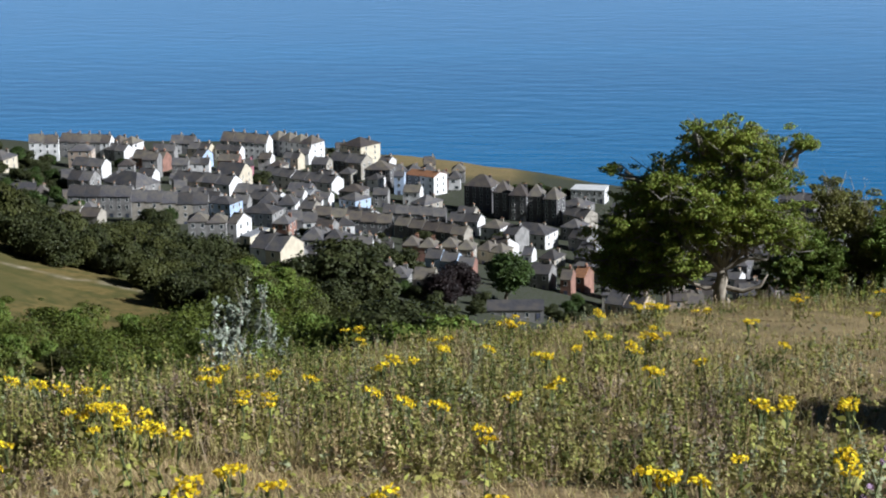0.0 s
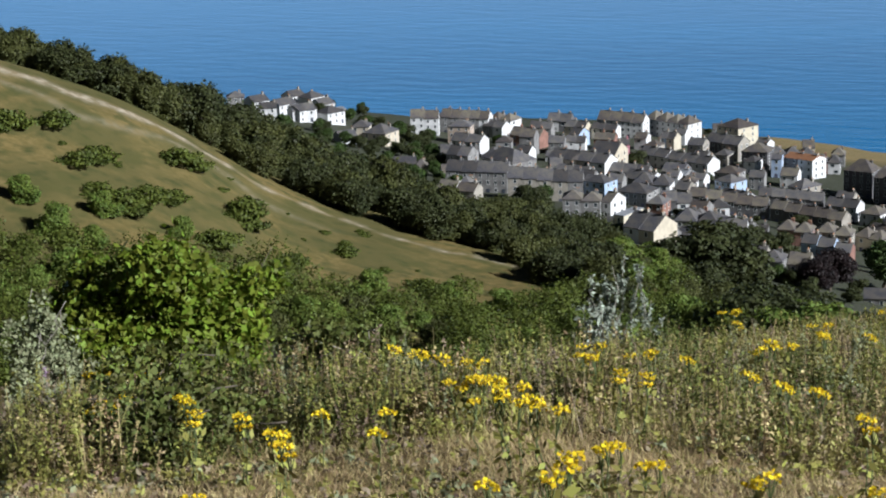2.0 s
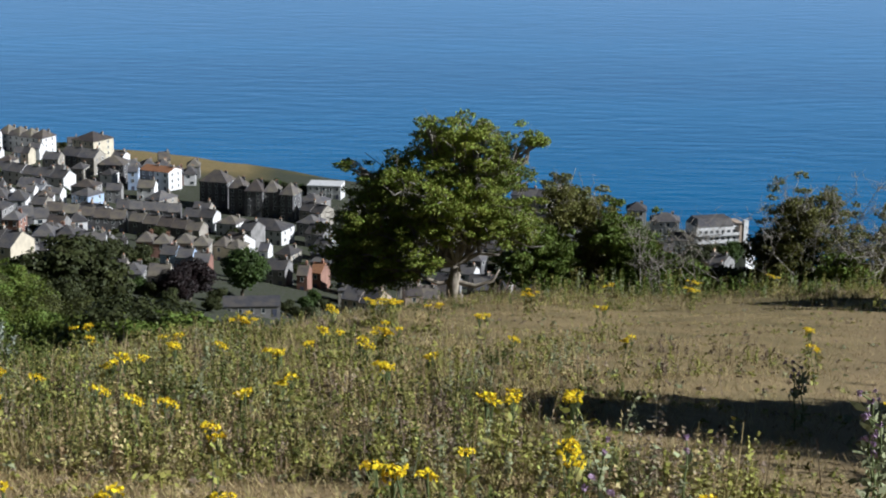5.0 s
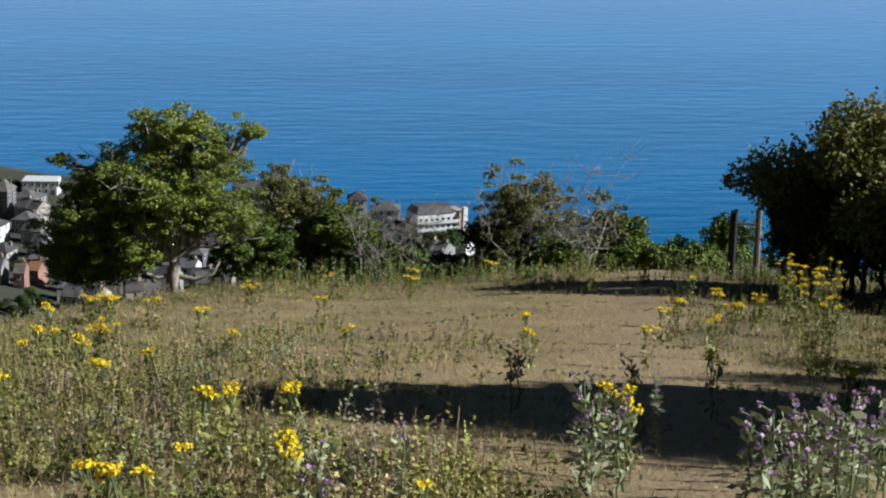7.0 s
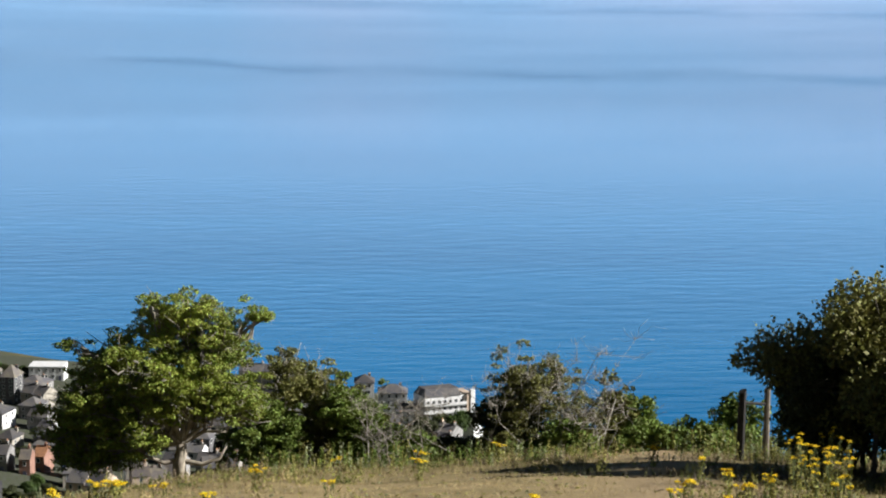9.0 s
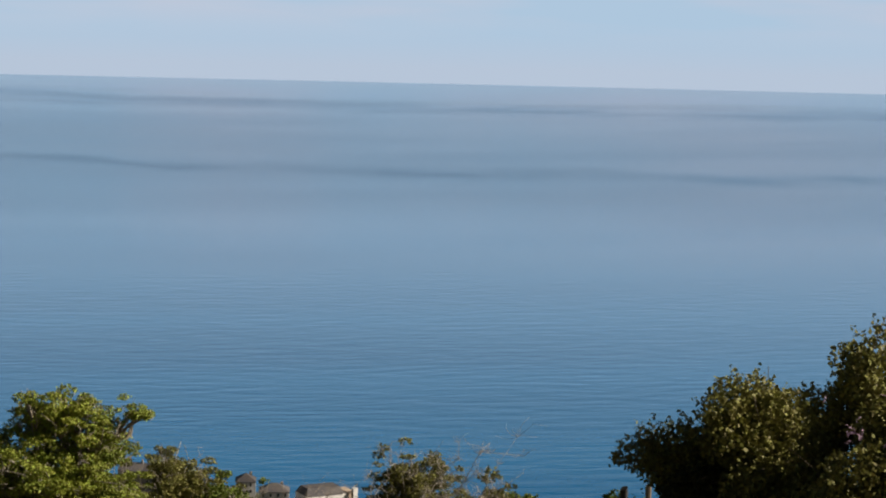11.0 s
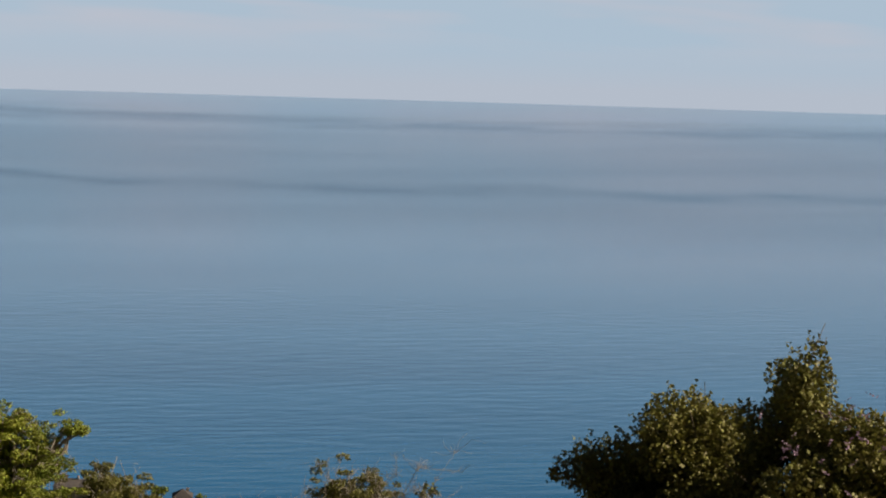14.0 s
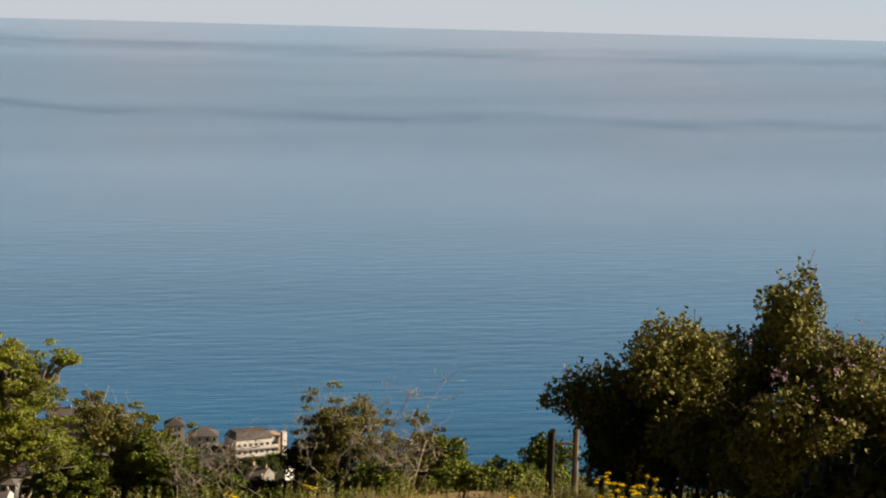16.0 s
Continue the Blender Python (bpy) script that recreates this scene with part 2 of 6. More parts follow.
def sea_material():
    m = bpy.data.materials.new("sea_water")
    m.use_nodes = True
    n, l = m.node_tree.nodes, m.node_tree.links
    b = n["Principled BSDF"]
    b.inputs["IOR"].default_value = 1.5
    b.inputs["Specular Tint"].default_value = (0.45, 0.84, 1.0, 1)
    b.inputs["Roughness"].default_value = 0.1
    tc = n.new("ShaderNodeTexCoord")

    def noise_at(sx, sy, detail=4, turn=0.0):
        mp = n.new("ShaderNodeMapping")
        mp.inputs["Scale"].default_value = (sx, sy, 0)
        mp.inputs["Rotation"].default_value = (0, 0, turn)
        t = n.new("ShaderNodeTexNoise")
        t.inputs["Scale"].default_value, t.inputs["Detail"].default_value = 1, detail
        l.new(tc.outputs["Object"], mp.inputs[0]), l.new(mp.outputs[0], t.inputs[0])
        return t.outputs[0]

    swell = noise_at(0.028, 0.085, 5, 0.08)
    wide = noise_at(0.0009, 0.006, 4, 0.03)
    r = n.new("ShaderNodeMapRange")
    r.inputs["From Min"].default_value, r.inputs["From Max"].default_value = 0.35, 0.65
    c = n.new("ShaderNodeMixRGB")
    c.inputs[1].default_value, c.inputs[2].default_value = (0.005, 0.13, 0.325, 1), (0.009, 0.162, 0.39, 1)
    l.new(wide, r.inputs[0]), l.new(r.outputs[0], c.inputs[0]), l.new(c.outputs[0], b.inputs["Base Color"])
    # wind streaks, painted as weaker reflection through a noise mask
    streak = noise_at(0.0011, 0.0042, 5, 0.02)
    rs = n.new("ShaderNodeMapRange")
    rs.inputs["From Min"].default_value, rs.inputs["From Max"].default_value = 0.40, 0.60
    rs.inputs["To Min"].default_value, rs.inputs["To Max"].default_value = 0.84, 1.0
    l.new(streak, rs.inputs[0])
    # two long lanes of ruffled water lying across the bay, their dimmer reflection painted in
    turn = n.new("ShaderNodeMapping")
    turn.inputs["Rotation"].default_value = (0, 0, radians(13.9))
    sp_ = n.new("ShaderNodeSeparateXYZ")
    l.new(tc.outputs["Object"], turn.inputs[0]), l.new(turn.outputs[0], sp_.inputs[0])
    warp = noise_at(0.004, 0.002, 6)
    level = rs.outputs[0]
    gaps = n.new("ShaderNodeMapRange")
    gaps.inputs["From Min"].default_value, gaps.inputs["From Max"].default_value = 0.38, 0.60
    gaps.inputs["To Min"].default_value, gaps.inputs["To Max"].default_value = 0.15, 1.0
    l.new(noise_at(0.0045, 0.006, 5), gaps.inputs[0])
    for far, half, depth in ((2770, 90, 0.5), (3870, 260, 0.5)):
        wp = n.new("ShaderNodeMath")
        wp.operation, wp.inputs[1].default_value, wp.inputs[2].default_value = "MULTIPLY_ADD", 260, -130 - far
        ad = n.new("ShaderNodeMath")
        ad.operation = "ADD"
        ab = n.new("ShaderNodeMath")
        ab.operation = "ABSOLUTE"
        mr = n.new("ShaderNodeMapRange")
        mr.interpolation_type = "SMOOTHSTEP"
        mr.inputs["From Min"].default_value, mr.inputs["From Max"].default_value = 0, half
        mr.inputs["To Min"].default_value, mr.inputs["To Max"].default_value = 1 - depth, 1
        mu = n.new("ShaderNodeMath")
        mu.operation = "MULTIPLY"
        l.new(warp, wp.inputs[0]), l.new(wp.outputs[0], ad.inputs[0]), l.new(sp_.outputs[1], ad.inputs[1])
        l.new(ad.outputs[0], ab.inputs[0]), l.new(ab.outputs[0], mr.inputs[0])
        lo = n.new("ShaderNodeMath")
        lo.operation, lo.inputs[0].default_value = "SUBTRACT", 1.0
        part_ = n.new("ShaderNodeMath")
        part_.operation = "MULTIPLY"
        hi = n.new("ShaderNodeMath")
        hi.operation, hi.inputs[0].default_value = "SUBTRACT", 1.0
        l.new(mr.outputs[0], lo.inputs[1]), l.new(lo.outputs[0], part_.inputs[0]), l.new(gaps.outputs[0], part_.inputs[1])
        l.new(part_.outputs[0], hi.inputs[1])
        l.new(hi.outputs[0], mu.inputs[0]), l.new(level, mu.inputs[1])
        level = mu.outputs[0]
    # far water's reflection is painted brighter, for the pale haze under the horizon
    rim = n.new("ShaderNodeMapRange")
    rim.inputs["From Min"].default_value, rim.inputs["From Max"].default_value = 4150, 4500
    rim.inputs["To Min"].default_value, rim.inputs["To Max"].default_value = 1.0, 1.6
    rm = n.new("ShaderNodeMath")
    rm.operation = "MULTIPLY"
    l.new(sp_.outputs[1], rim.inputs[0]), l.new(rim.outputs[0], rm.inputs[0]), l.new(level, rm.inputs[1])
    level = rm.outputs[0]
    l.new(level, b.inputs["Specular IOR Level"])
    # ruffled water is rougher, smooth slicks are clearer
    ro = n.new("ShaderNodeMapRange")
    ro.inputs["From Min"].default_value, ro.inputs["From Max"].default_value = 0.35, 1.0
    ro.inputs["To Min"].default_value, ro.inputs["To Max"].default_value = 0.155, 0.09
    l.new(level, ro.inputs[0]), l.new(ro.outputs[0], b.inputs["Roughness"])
    bp = n.new("ShaderNodeBump")
    bp.inputs["Strength"].default_value, bp.inputs["Distance"].default_value = 0.2, 1.6
    fade = n.new("ShaderNodeMapRange")
    fade.inputs["From Min"].default_value, fade.inputs["From Max"].default_value = 900, 2900
    fade.inputs["To Min"].default_value, fade.inputs["To Max"].default_value = 0.22, 0.028
    l.new(sp_.outputs[1], fade.inputs[0]), l.new(fade.outputs[0], bp.inputs["Strength"])
    l.new(swell, bp.inputs["Height"]), l.new(bp.outputs[0], b.inputs["Normal"])
    return m


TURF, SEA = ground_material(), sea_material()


def wall_paint(name, c, stain=0.8):
    return material(name, c, 0.85, tuple(v * 0.9 for v in c), 0.8, vary=0.08, stain=tuple(v * stain for v in c), stain_scale=0.35)


WALLS = {
    "white": wall_paint("white_render", (0.74, 0.735, 0.73)),
    "cream": wall_paint("cream_render", (0.60, 0.535, 0.41)),
    "peach": wall_paint("peach_render", (0.52, 0.42, 0.33)),
    "blue": wall_paint("pale_blue_render", (0.40, 0.50, 0.66)),
    "pink": wall_paint("pink_render", (0.75, 0.33, 0.42)),
    "stone": wall_paint("grey_stone_wall", (0.27, 0.262, 0.255), 0.65),
    "brick": wall_paint("red_brick_wall", (0.30, 0.17, 0.13), 0.7),
    "buff": wall_paint("buff_stone_wall", (0.36, 0.33, 0.28), 0.7),
    "dark": wall_paint("dark_house_wall", (0.14, 0.137, 0.14), 0.7),
}
ROOFS = {
    "slate": material("weathered_slate", (0.095, 0.092, 0.10), 0.7, (0.065, 0.064, 0.072), 1.5, vary=0.4, stain=(0.12, 0.11, 0.10), stain_scale=0.3),
    "tile": material("brown_roof_tiles", (0.112, 0.098, 0.094), 0.85, (0.078, 0.069, 0.068), 1.5, vary=0.35, stain=(0.145, 0.125, 0.095), stain_scale=0.3),
    "red": material("clay_roof_tiles", (0.30, 0.14, 0.07), 0.85, (0.22, 0.10, 0.06), 1.5, vary=0.12),
    "white": material("white_flat_roofing", (0.72, 0.72, 0.71), 0.6, (0.6, 0.6, 0.6), 0.6, vary=0.05),
    "lead": material("grey_flat_roofing", (0.30, 0.31, 0.33), 0.7, (0.22, 0.23, 0.25), 0.8, vary=0.1),
}
GLASS = material("window_glass", (0.03, 0.04, 0.05), 0.12, (0.05, 0.06, 0.07), 0.5, spec=0.6)
FRAME = material("white_window_frame", (0.75, 0.75, 0.72), 0.6)
POT = material("chimney_pots", (0.42, 0.24, 0.14), 0.85)
DOOR = material("painted_door", (0.09, 0.10, 0.14), 0.5, vary=0.4)
HULL = material("dark_boat_paint", (0.03, 0.03, 0.035), 0.6)


# ---- building blocks ----
def mesh_from(name, verts, faces, mats, slots=None, smooth=False):
    me = bpy.data.meshes.new(name)
    me.from_pydata(verts, [], faces)
    for mt in mats:
        me.materials.append(mt)
    if slots is not None:
        me.polygons.foreach_set("material_index", np.asarray(slots, dtype=np.int32))
    if smooth:
        me.polygons.foreach_set("use_smooth", np.ones(len(me.polygons), dtype=bool))
    me.update()
    return me


def child(name, me, parent=None, label="", at=None):
    ob = new(name, me)
    if parent is not None:
        ob.parent = parent
    if at is not None:
        ob.matrix_basis = at
    if label:
        tagged(ob, label)
    return ob


def bm_mesh(name, bm, mat):
    me = bpy.data.meshes.new(name)
    bm.to_mesh(me)
    bm.free()
    me.materials.append(mat)
    return me


def part(name, bm, mat, parent, label=""):
    return child(name, bm_mesh(name, bm, mat), parent, label)


def add_box(bm, x0, y0, z0, x1, y1, z1):
    v = [bm.verts.new(p) for p in ((x0, y0, z0), (x1, y0, z0), (x1, y1, z0), (x0, y1, z0), (x0, y0, z1), (x1, y0, z1), (x1, y1, z1), (x0, y1, z1))]
    for f in ((3, 2, 1, 0), (4, 5, 6, 7), (0, 1, 5, 4), (1, 2, 6, 5), (2, 3, 7, 6), (3, 0, 4, 7)):
        bm.faces.new([v[i] for i in f])


def tube(points, radii, sides=6):
    """Vertices and faces of a tapered limb along points."""
    vs, fs = [], []
    pts = [Vector(p) for p in points]
    for i, p in enumerate(pts):
        d = (pts[min(i + 1, len(pts) - 1)] - pts[max(i - 1, 0)]).normalized()
        a = d.cross(Vector((0.3, 0.9, 0.2))).normalized()
        c = d.cross(a)
        for k in range(sides):
            g = 2 * math.pi * k / sides
            vs.append(tuple(p + (a * math.cos(g) + c * math.sin(g)) * radii[i]))
    for i in range(len(pts) - 1):
        for k in range(sides):
            a0, b0 = i * sides + k, i * sides + (k + 1) % sides
            fs.append((a0, b0, b0 + sides, a0 + sides))
    fs.append(tuple(range((len(pts) - 1) * sides, len(pts) * sides)))
    return vs, fs


def join(parts):
    vs, fs = [], []
    for v, f in parts:
        o = len(vs)
        vs.extend(v)
        fs.extend(tuple(i + o for i in q) for q in f)
    return vs, fs


def quads_mesh(name, corners, mats, slots=None):
    """A mesh of loose four-cornered leaves; corners has the shape (n, 4, 3)."""
    n = len(corners)
    me = bpy.data.meshes.new(name)
    me.vertices.add(n * 4)
    me.vertices.foreach_set("co", np.ascontiguousarray(corners, dtype=np.float32).ravel())
    me.loops.add(n * 4)
    me.loops.foreach_set("vertex_index", np.arange(n * 4, dtype=np.int32))
    me.polygons.add(n)
    me.polygons.foreach_set("loop_start", np.arange(0, n * 4, 4, dtype=np.int32))
    for mt in mats:
        me.materials.append(mt)
    if slots is not None:
        me.polygons.foreach_set("material_index", np.asarray(slots, dtype=np.int32))
    me.update(calc_edges=True)
    return me


def leaves(rng, centres, size, spread=0.6, out=None, long=1.5, jitter=0.4):
    """Kite-shaped leaves at centres; out: the way each tends to face."""
    n = len(centres)
    nor = rng.normal(size=(n, 3)) * spread
    nor += out if out is not None else np.array([0.0, 0.0, 0.8])
    nor /= np.linalg.norm(nor, axis=1, keepdims=True) + 1e-9
    a = np.cross(nor, rng.normal(size=(n, 3)))
    a /= np.linalg.norm(a, axis=1, keepdims=True) + 1e-9
    b = np.cross(nor, a)
    s = (size * (1 + jitter * rng.uniform(-1, 1, n)))[:, None]
    q = np.stack([centres - a * s * long * 0.5, centres + b * s * 0.5 - a * s * 0.08, centres + a * s * long * 0.5 + nor * s * 0.15, centres - b * s * 0.5 - a * s * 0.08], 1)
    return q


def crown(rng, clumps, density, size, shoots=0.018, spread=0.75):
    """Leaves on and in a set of clumps (x, y, z, rx, rz): knotted shells, and shoots that break the outline."""
    out_c, out_n = [], []
    for x, y, z, rx, rz in clumps:
        n = int(density * rx * rz) + 6
        box, mid = np.array([rx, rx, rz]), np.array([x, y, z])
        d = rng.normal(size=(n, 3))
        d /= np.linalg.norm(d, axis=1, keepdims=True)
        k = rng.normal(size=(16, 3))
        k /= np.linalg.norm(k, axis=1, keepdims=True)
        near = np.max(d @ k.T, axis=1)
        keep = rng.uniform(size=n) < np.clip((near - 0.62) * 3.2, 0.10, 1)
        d, near = d[keep], near[keep]
        r = 0.45 + 0.55 * rng.uniform(size=len(d)) ** 0.6 + 0.75 * (near - 0.86)
        out_c.append(d * r[:, None] * box + mid)
        out_n.append(d * 0.6 + np.array([0, 0, 0.4]))
        m = max(5, int(n * shoots))
        way = rng.normal(size=(m, 3)) + np.array([0, 0, 0.35])
        way /= np.linalg.norm(way, axis=1, keepdims=True)
        t = np.linspace(0.75, 1.0, 9)[None, :] * rng.uniform(1.0, 1.38, (m, 1))
        c = (way[:, None, :] * t[..., None] * box + mid).reshape(-1, 3)
        out_c.append(c + rng.normal(size=c.shape) * size * 0.45)
        out_n.append(np.repeat(way, 9, axis=0) * 0.3 + np.array([0, 0, 0.5]))
    return leaves(rng, np.concatenate(out_c), size, spread, np.concatenate(out_n))


# ---- the lie of the land ----
AZ = (-34, -30, -27, -24, -18, -13, -8, -2, 6, 14, 26)
FALL = {100: (180, 180, 178, 178, 176, 176, 174, 174, 176, 180, 178),
        200: (162, 160, 158, 157, 157, 158, 158, 148, 140, 145, 145),
        245: (172, 168, 163, 156, 151, 150, 146, 132, 125, 130, 130),
        290: (184, 177, 168, 157, 148, 143, 130, 118, 112, 118, 118),
        330: (179, 171, 162, 151, 142, 135, 122, 112, 105, 108, 108),
        400: (164, 158, 150, 139, 125, 112, 100, 92, 88, 90, 90)}
CREST_AZ, CREST_D = (-34, -25, -20, -16, -11, -6, 0, 3.5, 7, 14, 26), (17, 17.5, 20, 22, 26, 33, 48, 54, 58, 52, 60)
COAST_AZ = (-34, -24, -20, -14, -10, -6, -2, 6, 9.5, 12, 26)
COAST_D = (960, 1000, 1035, 1060, 1030, 980, 930, 880, 830, 740, 700)
COAST_Z = (60, 58, 42, 33, 30, 30, 28, 26, 24, 16, 14)


def land(x, y):
    """Height of the ground over the sea, from the distance and bearing on the hilltop; works on arrays."""
    x, y = np.asarray(x, dtype=float), np.asarray(y, dtype=float)
    d = np.hypot(x, y)
    az = np.degrees(np.arctan2(x, y))
    total = 0.0
    for da, k in ((-1.2, 1.0), (0.0, 1.0), (1.2, 1.0)):
        for fd in (0.97, 1.0, 1.03):
            a, r = np.clip(az + da, -34, 26), d * fd
            crest = np.interp(a, CREST_AZ, CREST_D)
            zc = 218.4 - 0.234 * crest
            cd, cz = np.interp(a, COAST_AZ, COAST_D), np.interp(a, COAST_AZ, COAST_Z)
            rows = [np.interp(a, AZ, FALL[k2]) for k2 in (100, 200, 245, 290, 330, 400)]
            town = cz + 16 + 0.142 * (cd - 260 - 490)
            ds = [0 * a, crest, 0 * a + 100, 0 * a + 200, 0 * a + 245, 0 * a + 290, 0 * a + 330, 0 * a + 400, 0 * a + 490, cd - 260, cd, cd + 30, cd + 90, 0 * a + 6000]
            zs = [0 * a + 218.4, zc, *rows, town, cz + 16, cz, cz - 8, 0 * a - 12, 0 * a - 60]
            z = zs[-1]
            for i in range(len(ds) - 1):
                inside = (r >= ds[i]) & (r < ds[i + 1])
                z = np.where(inside, zs[i] + (zs[i + 1] - zs[i]) * (r - ds[i]) / np.maximum(ds[i + 1] - ds[i], 1e-6), z)
            total = total + z / 9
    # behind and beside the view the down goes on as a broad back
    away = np.clip((np.abs(az + 4) - 40) / 40, 0, 1)
    back = 218.4 + 14 * (1 - np.exp(-d / 300)) - 0.234 * y * np.exp(-d / 40)
    bumps = 0.05 * np.sin(x * 1.3 + np.sin(y * 0.7)) * np.sin(y * 1.1 + 0.5 * np.sin(x * 0.9)) + 0.25 * np.sin(x * 0.21 + 1) * np.sin(y * 0.17) * np.clip(d / 60 - 0.6, 0, 1)
    # the field's far corner lies a little higher by the gap
    gap = 0.75 * np.clip((az - 6) / 9, 0, 1) * np.clip((d - 26) / 24, 0, 1) * np.clip((95 - d) / 30, 0, 1)
    return total * (1 - away) + back * away + bumps + gap


def ground_at(x, y):
    return float(land(x, y))


def polar(az, d):
    a = radians(az)
    x, y = d * math.sin(a), d * math.cos(a)
    return Vector((x, y, ground_at(x, y)))


# ---- ground, sea ----
def smooth01(v, a, b):
    t = np.clip((v - a) / (b - a), 0, 1)
    return t * t * (3 - 2 * t)


def weediness(x, y):
    """0 on the short dry turf, 1 in the rank weeds of the field's edge."""
    d, az = np.hypot(x, y), np.degrees(np.arctan2(x, y))
    wob = 2.5 * np.sin(x * 0.55 + 1.7) + 1.5 * np.sin(y * 0.6 + x * 0.35)
    edge = np.interp(az, (-34, -20, -14, -8, -2, 3, 8), (12.0, 13.2, 13.8, 13.4, 13.4, 15.0, 19.0))
    left = smooth01(d + 0.25 * wob, edge - 0.7, edge + 1.2) * smooth01(az + wob * 0.9 + (d - 24) * 0.35, 9.5, 1.0)
    left = left * (1 - 0.5 * smooth01(az, -9, -4) * smooth01(d, 12.5, 17))
    near = smooth01(az + 0.4 * wob, -1.5, 1.5) * smooth01(az + 0.4 * wob, 14, 9) * smooth01(d, 13.6, 12.6) * smooth01(d, 8, 10.5)
    lane = np.exp(-((x - np.interp(y, (0, 12, 22, 34, 48), (1.5, 3.5, 6.0, 9.0, 12.8))) / 1.6) ** 2)
    hedge_foot = smooth01(d + wob, 37, 48) * smooth01(az, -2, 1) * (1 - lane)
    right = 0.6 * smooth01(az + 0.5 * wob - (d - 22) * 0.06, 13.5, 17.5) * smooth01(d, 23, 28)
    return np.clip(left + 0.45 * near + 0.8 * hedge_foot + right, 0, 1)


def build_ground():
    az = np.concatenate([np.arange(-180, -40, 5.0), np.arange(-40, -36, 0.5), np.arange(-36, -14, 0.25), np.arange(-14, 36, 0.5), np.arange(36, 180, 6.0)])
    d = np.unique(np.concatenate([[0.0], np.geomspace(1.0, 1120, 190), np.arange(240, 306, 0.8), [1600, 2600, 4800]]))
    A, D = np.meshgrid(np.radians(az), d, indexing="ij")
    X, Y = D * np.sin(A), D * np.cos(A)
    Z = land(X, Y)
    n, m = A.shape
    idx = np.arange(n * m).reshape(n, m)
    nx = np.roll(idx, -1, axis=0)
    faces = np.stack([idx[:, :-1], nx[:, :-1], nx[:, 1:], idx[:, 1:]], -1).reshape(-1, 4)
    me = mesh_from("ground", np.stack([X, Y, Z], -1).reshape(-1, 3).tolist(), faces.tolist(), [TURF], smooth=True)
    me.validate()
    az_d = np.degrees(A)
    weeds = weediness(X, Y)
    far = smooth01(D, 90, 180)
    coast = np.interp(az_d, COAST_AZ, COAST_D) - D
    head = smooth01(az_d, -10.2, -9.4) * smooth01(az_d, -5.0, -6.0) * smooth01(coast, 95, 70)
    green = np.clip(0.75 * weeds * (1 - far) + 1.0 * far - 0.75 * head, 0, 1)
    # the trodden path to the gap in the hedge, and the chalk track on the spur
    path = np.exp(-((X - np.interp(Y, (0, 12, 22, 34, 48), (1.5, 3.5, 6.0, 9.0, 12.8))) / 1.3) ** 2) * (D < 60)
    town = smooth01(D, 455, 490) * smooth01(Z, 2, 6) * smooth01(coast, -10, 6) * (1 - head)
    t = (az_d + 33.5) / 17.5
    line = 289 - 12 * smooth01(az_d, -26, -16) + 0.9 * np.sin(t * 23) + 0.6 * np.sin(t * 61)
    wide = 0.42 + 0.45 * smooth01(az_d, -25, -28) + 0.2 * np.sin(az_d * 5.0)
    worn = np.clip(0.55 + 0.5 * np.sin(az_d * 3.1) * np.sin(az_d * 7.7 + 1) + 0.35 * smooth01(az_d, -25, -28), 0, 1)
    trod = np.exp(-((D - line) / (2.2 * wide)) ** 2) * worn + 0.25 * np.exp(-((D - line + 9 + 2 * np.sin(az_d)) / 1.4) ** 2) * smooth01(az_d, -22, -25)
    trod *= smooth01(az_d, -35, -33.5) * smooth01(az_d, -15, -17)
    col = np.stack([green, 0.75 * path, town, trod], -1).reshape(-1, 4)
    att = me.color_attributes.new("cover", "FLOAT_COLOR", "POINT")
    att.data.foreach_set("color", np.ascontiguousarray(col, dtype=np.float32).ravel())
    # how much of that litter and painted shade lies under rank weeds
    lit = me.attributes.new("litter_shade", "FLOAT", "POINT")
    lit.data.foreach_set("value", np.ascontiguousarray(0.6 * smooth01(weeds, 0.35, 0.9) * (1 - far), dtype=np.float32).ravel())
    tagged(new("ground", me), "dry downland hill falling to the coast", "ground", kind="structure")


def build_sea():
    az = np.radians(np.arange(-180, 180, 2.0))
    d = np.geomspace(350, 4900, 70)
    # far out the sheet lifts a little, so that its rim lies at the true horizon of the open sea
    u = d / 4900
    z = EYE_Z * (1 - 1 / (1 + 4.4 * u ** 4))
    A, D = np.meshgrid(az, d, indexing="ij")
    Z = np.broadcast_to(z, A.shape)
    n, m = A.shape
    idx = np.arange(n * m).reshape(n, m)
    nx = np.roll(idx, -1, axis=0)
    faces = np.stack([idx[:, :-1], nx[:, :-1], nx[:, 1:], idx[:, 1:]], -1).reshape(-1, 4)
    keep = np.abs(np.degrees(A) + 4) < 86
    fk = (keep[:, :-1] & np.roll(keep, -1, axis=0)[:, :-1]).reshape(-1)
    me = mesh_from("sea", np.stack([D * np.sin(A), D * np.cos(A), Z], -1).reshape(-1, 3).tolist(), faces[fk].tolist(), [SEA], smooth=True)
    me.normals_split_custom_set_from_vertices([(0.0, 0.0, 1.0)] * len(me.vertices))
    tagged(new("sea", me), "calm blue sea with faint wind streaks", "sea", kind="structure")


build_ground()
build_sea()


